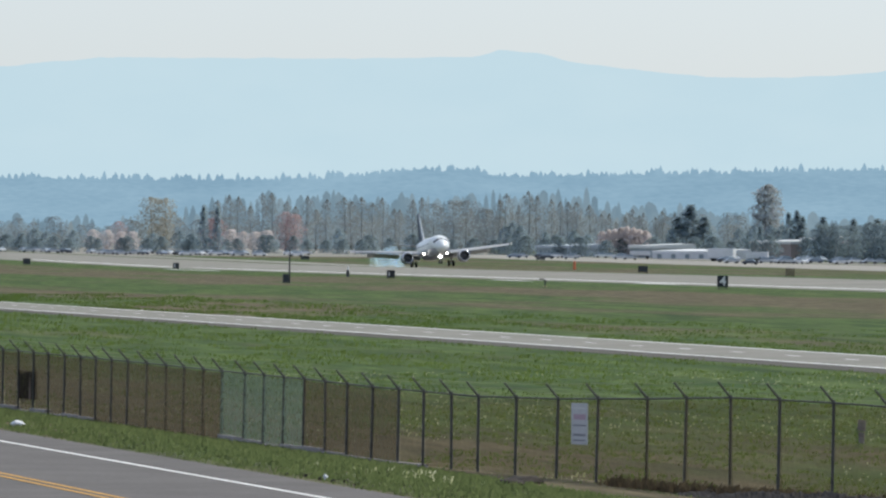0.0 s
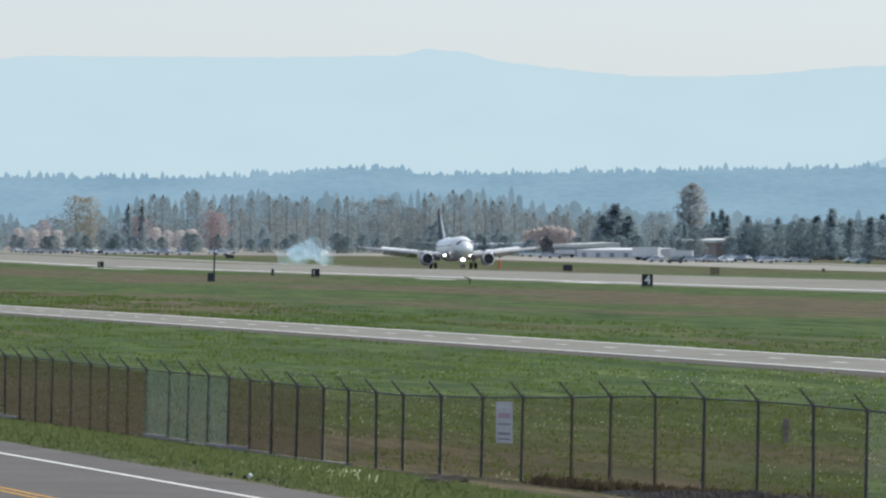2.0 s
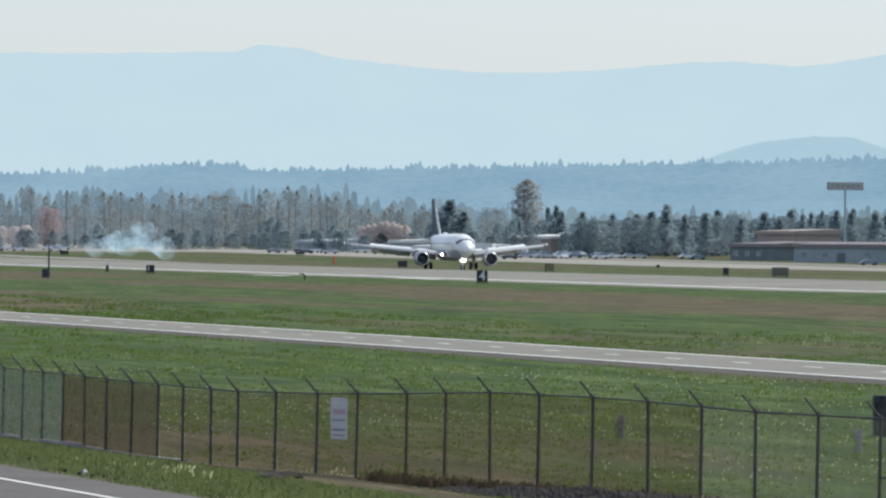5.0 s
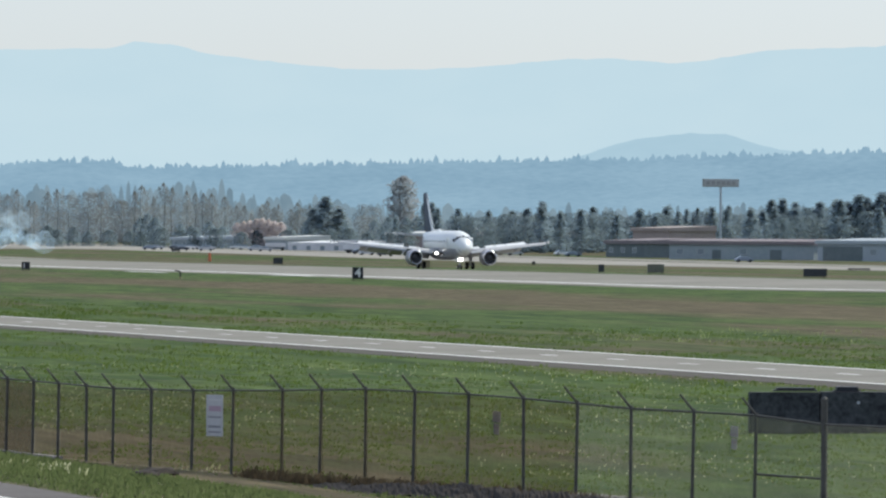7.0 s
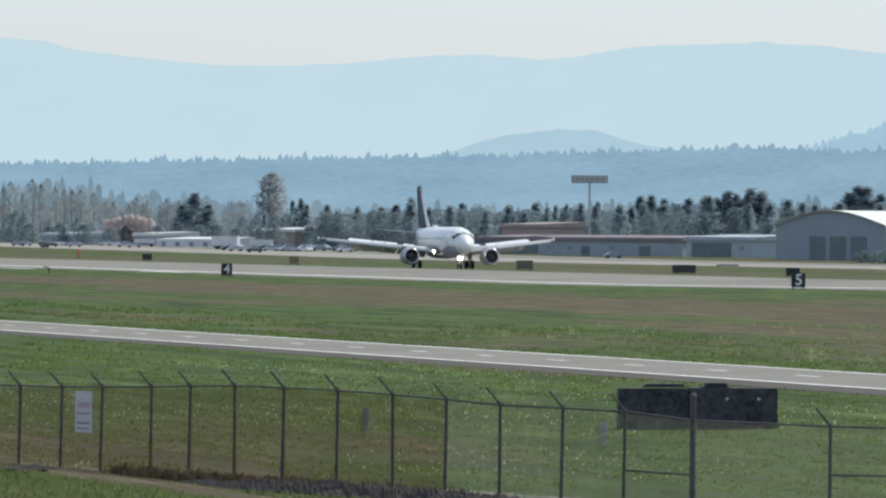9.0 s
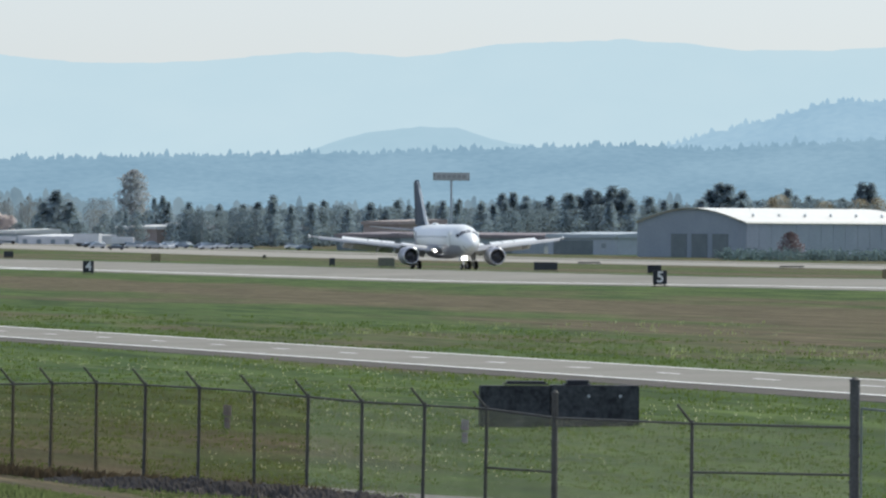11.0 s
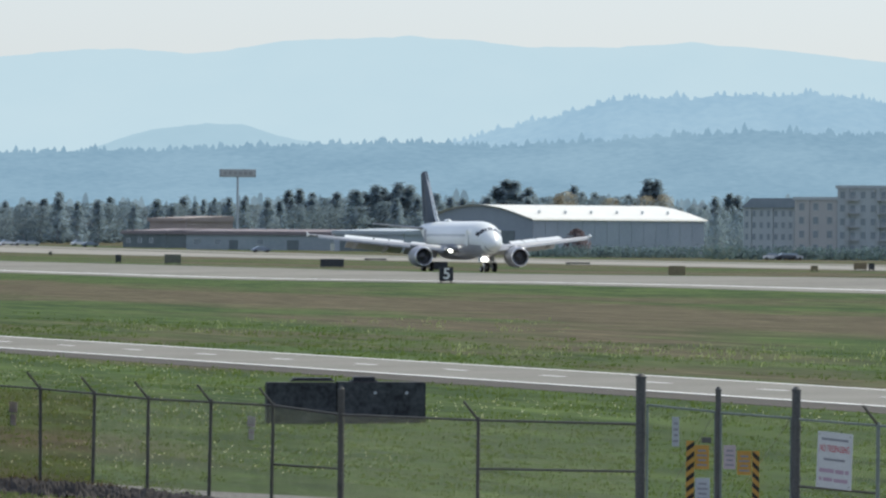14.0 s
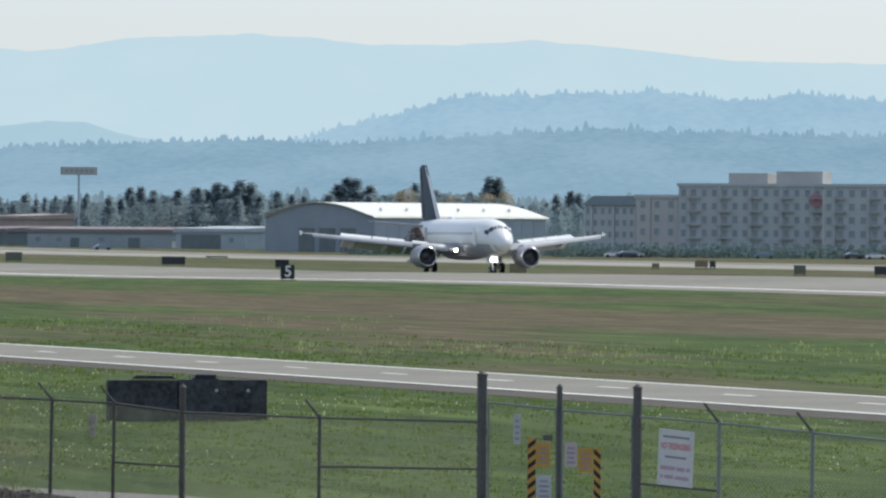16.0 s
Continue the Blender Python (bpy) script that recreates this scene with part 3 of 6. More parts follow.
def ridge(name, material, d, line, rough, trees, label, seed):
    """A long wooded height: a slope up to the crest and down behind it, with tree tops along the crest."""
    rnd = random.Random(seed)
    us, vs_ = zip(*line)
    bm = bmesh.new()
    cols = []
    u = us[0]
    while u <= us[-1]:
        v = float(np.interp(u, us, vs_)) + rough * (noise.noise((u * 0.02, seed, 0)) + 0.5 * noise.noise((u * 0.07, seed, 3)))
        top = spot(u, v, d)
        cols.append([bm.verts.new(p) for p in (spot(u, 455, d - 260), spot(u, 455 + (v - 455) * 0.55, d - 110), top, Vector((top.x * 1.03, top.y * 1.03, 0)))])
        if trees and rnd.random() < trees:
            h = rnd.uniform(0.2, 1.0) ** 2 * 3.6 * (0.55 + 1.3 * max(0.0, 0.35 + noise.noise((u * 0.035, seed, 7)))) + 0.3
            w = 0.8 + h * rnd.uniform(0.2, 0.42)
            c = [bm.verts.new(top + Vector((w * math.cos(a), w * math.sin(a), -2))) for a in (0.3, 2.4, 4.5)]
            mid = [bm.verts.new(top + Vector((w * 0.6 * math.cos(a), w * 0.6 * math.sin(a), h * 0.5))) for a in (0.3, 2.4, 4.5)]
            tip = bm.verts.new(top + Vector((0, 0, h)))
            for i in range(3):
                bm.faces.new((c[i], c[(i + 1) % 3], mid[(i + 1) % 3], mid[i]))
                bm.faces.new((mid[i], mid[(i + 1) % 3], tip))
        u += 4 if trees else 16
    for a, b in zip(cols, cols[1:]):
        for i in range(3):
            bm.faces.new((a[i], b[i], b[i + 1], a[i + 1]))
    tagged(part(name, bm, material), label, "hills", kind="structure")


ridge("backdrop_mountains", "mountain", 4850, [(-400, 128), (0, 118), (180, 102), (540, 104), (700, 103), (840, 101), (885, 89), (940, 92), (1000, 108), (1100, 122), (1250, 137), (1400, 138), (1500, 133), (1657, 119),
      (1740, 120), (1840, 127), (1900, 122), (2005, 104), (2215, 97), (2340, 104), (2430, 116), (2600, 116), (2720, 108), (2880, 122), (3080, 145), (3350, 151), (3800, 170)], 3, 0, "mountains in painted pale blue haze", 1)
ridge("backdrop_knoll", "knoll", 4700, [(1560, 320), (1690, 285), (1740, 268), (1830, 253), (1930, 252), (1980, 270), (2060, 285), (2200, 330)], 4, 0, "wooded knoll in painted blue haze", 2)
ridge("backdrop_hill", "hill", 4500, [(2180, 320), (2311, 281), (2400, 258), (2471, 240), (2581, 210), (2781, 203), (2940, 200), (3081, 216), (3201, 204), (3349, 216), (3800, 250)], 6, 0.5, "wooded hill in painted blue haze", 3)
ridge("backdrop_ridge", "ridge", 4150, [(-400, 320), (0, 316), (500, 320), (640, 312), (700, 303), (820, 302), (880, 314), (1000, 312), (1300, 307), (1568, 302), (1781, 299), (2049, 290), (2231, 285), (2381, 294), (2600, 280), (2831, 267),
      (3081, 276), (3349, 281), (3800, 292)], 3, 0.85, "forested ridge with a ragged crest, in painted blue haze", 4)


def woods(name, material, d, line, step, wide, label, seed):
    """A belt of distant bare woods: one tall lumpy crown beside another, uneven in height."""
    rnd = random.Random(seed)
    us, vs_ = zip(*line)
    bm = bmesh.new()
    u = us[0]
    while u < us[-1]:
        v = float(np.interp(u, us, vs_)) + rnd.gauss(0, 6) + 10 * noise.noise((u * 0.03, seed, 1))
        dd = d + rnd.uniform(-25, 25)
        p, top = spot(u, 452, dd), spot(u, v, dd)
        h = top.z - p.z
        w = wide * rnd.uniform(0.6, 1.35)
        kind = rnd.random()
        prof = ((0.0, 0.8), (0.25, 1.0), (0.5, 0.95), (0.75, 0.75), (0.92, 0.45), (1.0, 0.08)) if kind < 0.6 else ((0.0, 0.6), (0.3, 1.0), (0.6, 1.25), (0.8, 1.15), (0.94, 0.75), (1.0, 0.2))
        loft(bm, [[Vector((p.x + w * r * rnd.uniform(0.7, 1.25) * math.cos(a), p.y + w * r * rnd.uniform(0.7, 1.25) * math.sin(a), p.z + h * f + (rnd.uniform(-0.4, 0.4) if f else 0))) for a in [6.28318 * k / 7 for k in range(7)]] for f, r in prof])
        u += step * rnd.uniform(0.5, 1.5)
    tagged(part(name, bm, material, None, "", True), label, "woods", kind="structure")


woods("backdrop_woods", "woods", 3150, [(-400, 392), (0, 392), (200, 388), (330, 372), (420, 352), (560, 346), (760, 356), (900, 346), (1040, 344), (1090, 366), (1200, 372), (1300, 380), (1500, 392), (1800, 388), (2100, 376), (2400, 378), (2700, 386), (3000, 392), (3800, 396)], 11, 1.9, "belt of bare woods in painted grey-blue haze", 8)
woods("backdrop_thicket", "brown_woods", 3080, [(-400, 412), (200, 408), (420, 396), (560, 384), (760, 388), (900, 378), (1040, 376), (1150, 396), (1300, 402), (1500, 406), (2100, 398), (2700, 402), (3800, 408)], 9, 2.0, "brownish belt of bare thicket in painted haze", 9)

# ---- the airliner ----
M["dark"] = mat("dark_glass", (0.012, 0.014, 0.018), (0.02, 0.022, 0.028), 1, rough=0.15, spec=0.6)
M["cabin_pane"] = mat("cabin_pane", (0.52, 0.55, 0.57), (0.58, 0.61, 0.63), 1, rough=0.2, spec=0.6)
M["nacelle"] = mat("nacelle_grey", (0.36, 0.37, 0.4), (0.43, 0.44, 0.47), 0.8, rough=0.4)
M["lip"] = mat("bare_metal", (0.6, 0.6, 0.62), (0.7, 0.7, 0.72), 2, rough=0.25, metal=0.9)
M["wing"] = mat("wing_grey", (0.4, 0.41, 0.42), (0.48, 0.49, 0.5), 0.6, rough=0.4)
M["tail"] = mat("tail_blue_grey", (0.06, 0.085, 0.115), (0.09, 0.115, 0.145), 0.5, rough=0.6, spec=0.12)
M["belly"] = mat("belly_grey", (0.38, 0.39, 0.43), (0.45, 0.46, 0.5), 0.5, rough=0.4)
M["rubber"] = mat("tyre_rubber", (0.015, 0.015, 0.016), (0.03, 0.03, 0.03), 3, rough=0.85)
M["strut"] = mat("gear_strut", (0.35, 0.36, 0.38), (0.45, 0.46, 0.48), 3, rough=0.45)


def lamp_mat(name, colour, power):
    m = bpy.data.materials.new(name)
    m.use_nodes = True
    b = m.node_tree.nodes["Principled BSDF"]
    b.inputs["Emission Color"].default_value = (*colour, 1)
    b.inputs["Emission Strength"].default_value = power
    return m


M["lamp"] = lamp_mat("landing_light", (1.0, 0.97, 0.9), 14.0)


def ellipse(cx, y, cz, rx, rz, n=28):
    return [Vector((cx + rx * math.cos(6.28318 * i / n), y, cz + rz * math.sin(6.28318 * i / n))) for i in range(n)]


def foil(x, y0, chord, z, thick, up=False):
    """An aerofoil section at span x: y runs aft from y0. up: a fin section, with x as its height."""
    pts = []
    shape = [(0, 0), (0.03, 0.35), (0.12, 0.75), (0.32, 1.0), (0.6, 0.7), (1.0, 0.04)]
    ring = [(a, b) for a, b in shape] + [(a, -0.75 * b if not up else -b) for a, b in shape[:0:-1]]
    for a, b in ring:
        if up:
            pts.append(Vector((b * thick / 2, y0 + a * chord, x)))
        else:
            pts.append(Vector((x, y0 + a * chord, z + b * thick / 2)))
    return pts


def wheel_parts(thing, x, y, r, w):
    """One landing gear wheel, standing on the ground."""
    bm = bmesh.new()
    prof = [(r * 0.55, -w / 2), (r * 0.9, -w / 2), (r, -w * 0.3), (r, w * 0.3), (r * 0.9, w / 2), (r * 0.55, w / 2)]
    loft(bm, [[Vector((c, q * math.cos(6.28318 * i / 20), q * math.sin(6.28318 * i / 20))) for i in range(20)] for q, c in prof])
    ob = part("tyre", bm, "rubber", thing, "black rubber tyre", True)
    ob.location = (x, y, r)
    bm = bmesh.new()
    rod(bm, (-w * 0.53, 0, 0), (w * 0.53, 0, 0), r * 0.52, n=14)
    part("rim", bm, "strut", ob, "grey metal rim")


def build_airliner():
    st = lambda s: s - 16.11
    plane = new("airliner")
    tagged(plane, "white twin-engine passenger airliner with a dark tail, landing on the runway", "airplane")
    # fuselage
    rings = []
    for s, zc, rx, rz in ((0.0, 3.22, 0.05, 0.05), (0.25, 3.24, 0.42, 0.4), (0.7, 3.3, 0.78, 0.74), (1.4, 3.4, 1.12, 1.1), (2.2, 3.52, 1.4, 1.43), (3.2, 3.66, 1.66, 1.75),
                          (4.4, 3.75, 1.86, 1.98), (5.8, 3.8, 1.96, 2.07), (10, 3.8, 1.975, 2.07), (16, 3.8, 1.975, 2.07), (21.5, 3.8, 1.975, 2.07), (24, 3.95, 1.87, 1.92),
                          (27, 4.3, 1.5, 1.5), (30, 4.72, 0.95, 0.98), (32.5, 5.02, 0.45, 0.5), (33.84, 5.15, 0.14, 0.18)):
        rings.append(ellipse(0, st(s), zc, rx, rz))
    bm = bmesh.new()
    loft(bm, rings)
    fus = part("fuselage", bm, "white", plane, "white painted fuselage", True)
    # grey lower shell, a few centimetres proud
    bm = bmesh.new()
    low = []
    for s, zc, rx, rz in ((1.0, 3.35, 0.96, 0.93), (2.2, 3.52, 1.415, 1.445), (3.2, 3.66, 1.675, 1.765), (4.4, 3.75, 1.875, 1.995), (5.8, 3.8, 1.975, 2.085), (21.5, 3.8, 1.99, 2.085), (24, 3.95, 1.885, 1.935), (27, 4.3, 1.515, 1.515), (30, 4.72, 0.965, 0.995)):
        low.append([Vector(((rx - 0.009) * math.cos(a), st(s), zc + (rz - 0.009) * math.sin(a))) for a in [radians(196 + 148 * i / 14) for i in range(15)]])
    vs = [[bm.verts.new(p) for p in r] for r in low]
    for a, b in zip(vs, vs[1:]):
        for i in range(14):
            bm.faces.new((a[i], a[i + 1], b[i + 1], b[i]))
    part("belly", bm, "belly", plane, "grey painted belly", True)
    bm = bmesh.new()
    loft(bm, [ellipse(0, st(s), 2.25, rx, rz) for s, rx, rz in ((10.5, 0.3, 0.2), (12, 1.6, 0.75), (14, 2.05, 0.85), (18, 2.05, 0.85), (20, 1.5, 0.7), (21.5, 0.3, 0.2))])
    part("wing_fairing", bm, "belly", plane, "", True)
    # cockpit panes
    for side in (-1, 1):
        for k, (a0, a1, s0, s1) in enumerate(((64, 88, 2.05, 2.6), (40, 61, 2.1, 2.8), (24, 38, 2.35, 3.2))):
            bm = bmesh.new()
            quad = []
            for s, a in ((s0 if k == 0 else s0 + 0.05, a0), (s0, a1), (s1 if k < 2 else s1, a1), (s1, a0)):
                f = np.interp(s, (1.4, 2.2, 3.2, 4.4), (0, 1, 2, 3))
                zc, rx, rz = (float(np.interp(f, (0, 1, 2, 3), v)) for v in ((3.4, 3.52, 3.66, 3.75), (1.12, 1.4, 1.66, 1.86), (1.1, 1.43, 1.75, 1.98)))
                quad.append(Vector((side * (rx + 0.03) * math.cos(radians(a)), st(s), zc + (rz + 0.03) * math.sin(radians(a)))))
            loft(bm, [quad, [p + Vector((0, 0.04, -0.05)) for p in quad]])
            part("cockpit_window", bm, "dark", plane, "dark cockpit window")
    # cabin windows and doors
    me = None
    for side in (-1, 1):
        for i in range(34):
            s = 6.6 + i * 0.53
            if me is None:
                bm = bmesh.new()
                loft(bm, [[Vector((xx, 0.115 * math.cos(a), 0.165 * math.sin(a))) for a in [6.28318 * k / 8 for k in range(8)]] for xx in (-0.03, 0.03)])
                ob = part("cabin_window", bm, "cabin_pane", plane)
                me = ob.data
            else:
                ob = new("cabin_window", me)
                ob.parent = plane
            ob.location = (side * 1.93, st(s), 4.25)
        for s in (5.3, 25.0):
            bm = bmesh.new()
            box(bm, -0.02, 0.02, -0.42, 0.42, -0.9, 0.95)
            ob = part("cabin_door", bm, "belly" if s > 20 else "white", plane)
            ob.location = (side * (1.955 if s < 20 else 1.8), st(s), 3.95)
    # wings
    for side in (-1, 1):
        secs = [(1.6, 10.6, 7.2, 2.55, 0.95), (6.2, 13.3, 4.2, 3.05, 0.55), (11.5, 16.35, 2.85, 3.6, 0.36), (16.6, 19.2, 1.65, 4.15, 0.2), (17.0, 19.6, 1.2, 4.2, 0.1)]
        bm = bmesh.new()
        loft(bm, [foil(side * x, st(s), c, z, t) for x, s, c, z, t in secs])
        part("wing", bm, "wing", plane, "light grey swept wing", True)
        bm = bmesh.new()
        loft(bm, [[Vector((side * 17.02, st(y), z)) for y, z in ((19.7, 4.2), (20.8, 4.5), (21.1, 4.5), (21.0, 4.2), (21.0, 3.95), (20.8, 3.95))],
                  [Vector((side * 17.08, st(y), z)) for y, z in ((19.7, 4.2), (20.8, 4.5), (21.1, 4.5), (21.0, 4.2), (21.0, 3.95), (20.8, 3.95))]])
        part("wingtip_fence", bm, "white", plane)
        # extended flaps, behind and below the wing
        for x0, x1, s0, s1, z0, z1 in ((2.1, 6.1, 17.8, 17.6, 2.25, 2.75), (6.4, 12.6, 17.55, 19.6, 2.75, 3.45)):
            bm = bmesh.new()
            loft(bm, [[Vector((side * x, st(s), z + 0.1)), Vector((side * x, st(s + 1.25), z - 0.62)), Vector((side * x, st(s + 1.2), z - 0.7)), Vector((side * x, st(s), z - 0.12))] for x, s, z in ((x0, s0, z0), (x1, s1, z1))])
            part("flap", bm, "wing", plane, "lowered trailing edge flap")
        # leading edge slats
        for x0, x1, s0, s1, z0, z1 in ((3.0, 5.0, 11.1, 12.3, 2.6, 2.82), (6.6, 16.2, 13.15, 18.7, 2.95, 4.0)):
            bm = bmesh.new()
            loft(bm, [[Vector((side * x, st(s), z - 0.18)), Vector((side * x, st(s + 0.12), z + 0.05)), Vector((side * x, st(s + 0.55), z + 0.2)), Vector((side * x, st(s + 0.4), z - 0.02))] for x, s, z in ((x0, s0, z0), (x1, s1, z1))])
            part("slat", bm, "wing", plane, "bright leading edge slat")
        # flap track fairings
        for x, s, z in ((4.3, 16.6, 2.35), (8.3, 16.9, 2.75), (11.6, 17.9, 3.2)):
            bm = bmesh.new()
            loft(bm, [ellipse(side * x, st(s + k), z - dz, r, r * 1.3, 10) for k, dz, r in ((0, 0, 0.03), (0.7, 0.1, 0.2), (2.0, 0.3, 0.22), (3.0, 0.6, 0.04))])
            part("flap_fairing", bm, "wing", plane, "", True)
        # raised spoilers
        for k, (x, s, z) in enumerate(((4.9, 16.4, 3.02), (7.4, 16.9, 3.28), (9.1, 17.35, 3.45), (10.8, 17.9, 3.62), (12.4, 18.35, 3.78))):
            bm = bmesh.new()
            box(bm, -0.83, 0.83, 0, 0.95, -0.02, 0.03)
            ob = part("spoiler", bm, "white", plane, "hinged spoiler panel")
            ob.matrix_basis = pose(side * x, st(s), z, 0, side * -6, side * 17)
            SPOILERS.append(ob)
        # engine
        bm = bmesh.new()
        ex, ez = side * 5.75, 1.78
        loft(bm, [ellipse(ex, st(s), ez, r, r * 1.02, 28) for s, r in ((10.25, 1.06), (10.6, 1.17), (11.6, 1.22), (13.0, 1.14), (14.1, 0.92))], caps=False)
        part("nacelle", bm, "nacelle", plane, "grey engine nacelle", True)
        bm = bmesh.new()
        loft(bm, [ellipse(ex, st(s), ez, r, r * 1.02, 28) for s, r in ((10.3, 1.08), (10.12, 1.02), (10.1, 0.96), (10.2, 0.9), (10.6, 0.86))], caps=False)
        part("inlet_lip", bm, "lip", plane, "polished metal inlet lip", True)
        bm = bmesh.new()
        loft(bm, [ellipse(ex, st(s), ez, r, r, 28) for s, r in ((10.55, 0.87), (11.3, 0.86), (11.35, 0.3))])
        part("inlet_duct", bm, "dark", plane, "dark engine inlet", True)
        bm = bmesh.new()
        loft(bm, [ellipse(ex, st(s), ez, r, r, 16) for s, r in ((10.85, 0.02), (11.05, 0.16), (11.3, 0.28))])
        part("spinner", bm, "nacelle", plane, "", True)
        me_f = None
        for k in range(24):
            if me_f is None:
                bm = bmesh.new()
                loft(bm, [[Vector((-0.05, -0.04, 0.26)), Vector((0.05, 0.04, 0.26)), Vector((0.05, 0.05, 0.27)), Vector((-0.05, -0.03, 0.27))],
                          [Vector((-0.09, -0.09, 0.84)), Vector((0.09, 0.09, 0.84)), Vector((0.09, 0.1, 0.85)), Vector((-0.09, -0.08, 0.85))]])
                ob = part("fan_blade", bm, "rubber", plane)
                me_f = ob.data
            else:
                ob = new("fan_blade", me_f)
                ob.parent = plane
            ob.matrix_basis = pose(ex, st(11.2), ez, 0, 15 * k, 0)
        bm = bmesh.new()
        loft(bm, [ellipse(ex, st(s), ez, r, r, 20) for s, r in ((13.6, 0.75), (14.6, 0.6), (15.2, 0.42))])
        part("core_exhaust", bm, "lip", plane, "", True)
        bm = bmesh.new()
        loft(bm, [[Vector((ex + w, st(a), z0)) for w, a in ((-0.15, s0), (0.15, s0), (0.15, s1), (-0.15, s1))] for z0, s0, s1 in ((2.75, 11.0, 14.6), (3.1, 12.6, 16.0))])
        part("pylon", bm, "nacelle", plane)
        # horizontal stabiliser
        bm = bmesh.new()
        loft(bm, [foil(side * x, st(s), c, z, t) for x, s, c, z, t in ((0.5, 28.3, 3.9, 4.95, 0.4), (6.22, 31.6, 1.5, 5.55, 0.12))])
        part("tailplane", bm, "wing", plane, "light grey tailplane", True)
        # main gear
        x = side * 3.795
        for dx in (-0.46, 0.46):
            wheel_parts(plane, x + dx, 0, 0.585, 0.42)
        bm = bmesh.new()
        rod(bm, (x, 0, 0.58), (x, 0.05, 1.5), 0.1)
        rod(bm, (x, 0.05, 1.4), (x - side * 0.1, 0.15, 2.9), 0.16)
        rod(bm, (x - 0.5, 0, 0.58), (x + 0.5, 0, 0.58), 0.08)
        rod(bm, (x, 0.1, 1.9), (x - side * 1.6, 0.3, 2.5), 0.07)
        part("main_gear_leg", bm, "strut", plane, "grey landing gear leg")
        bm = bmesh.new()
        box(bm, x + side * 0.28 - 0.03, x + side * 0.28 + 0.03, -0.5, 0.55, 1.2, 2.75)
        part("gear_door", bm, "belly", plane)
        # wing root landing light
        bm = bmesh.new()
        loft(bm, [ellipse(side * 2.35, st(s), 2.45, r, r, 12) for s, r in ((10.95, 0.14), (11.3, 0.17))])
        part("landing_light", bm, "lamp", plane, "shining landing light")
    # fin
    bm = bmesh.new()
    loft(bm, [foil(z, st(s), c, 0, t, up=True) for z, s, c, t in ((5.3, 24.6, 7.2, 0.7), (6.3, 26.2, 6.0, 0.62), (11.6, 31.0, 2.6, 0.28), (11.76, 31.3, 2.2, 0.12))])
    part("tail_fin", bm, "tail", plane, "dark blue-grey tail fin", True)
    # White strip along the leading edge: the fin's sunlit highlight, painted on.
    bm = bmesh.new()
    loft(bm, [[Vector((-w, st(s + 0.5), z)), Vector((0, st(s - 0.07), z)), Vector((w, st(s + 0.5), z)), Vector((0, st(s + 0.52), z))] for z, s, w in ((5.75, 25.35, 0.235), (6.3, 26.2, 0.225), (11.6, 31.0, 0.145))])
    part("fin_leading_edge", bm, "white", plane, "leading edge painted white as if sunlit")
    bm = bmesh.new()
    loft(bm, [[Vector((w, st(s), z)) for w, s in ((-0.08, a), (0.08, a), (0.05, b), (-0.05, b))] for z, a, b in ((5.9, 31.6, 32.9), (11.5, 33.55, 34.0))])
    part("rudder", bm, "tail", plane)
    bm = bmesh.new()
    loft(bm, [ellipse(0, st(s), 5.9, r, r * 0.6, 12) for s, r in ((20.5, 0.1), (20.9, 0.34), (21.8, 0.36), (22.4, 0.1))])
    part("antenna_dome", bm, "white", plane, "", True)
    # nose gear
    for dx in (-0.25, 0.25):
        wheel_parts(plane, dx, -11.04, 0.38, 0.22)
    bm = bmesh.new()
    rod(bm, (0, -11.04, 0.38), (0, -11.0, 2.1), 0.09)
    rod(bm, (-0.3, -11.04, 0.38), (0.3, -11.04, 0.38), 0.06)
    rod(bm, (0, -11.0, 1.2), (0, -9.9, 1.95), 0.05)
    part("nose_gear_leg", bm, "strut", plane, "grey nose gear leg")
    for side in (-1, 1):
        bm = bmesh.new()
        box(bm, side * 0.42 - 0.02, side * 0.42 + 0.02, -11.6, -10.2, 1.2, 1.85)
        part("gear_door", bm, "white", plane)
        bm = bmesh.new()
        loft(bm, [ellipse(side * 0.2, y, 1.45, r, r, 12) for y, r in ((-11.28, 0.15), (-11.1, 0.12))])
        part("landing_light", bm, "lamp", plane, "shining landing light")
    bm = bmesh.new()
    loft(bm, [ellipse(0.0, y, 1.78, r, r, 12) for y, r in ((-11.28, 0.12), (-11.1, 0.1))])
    part("landing_light", bm, "lamp", plane, "shining landing light")
    return plane


SPOILERS = []
airliner = build_airliner()

# ---- trees ----
M["bark"] = mat("grey_bark", (0.24, 0.26, 0.27), (0.3, 0.32, 0.33), 0.8)


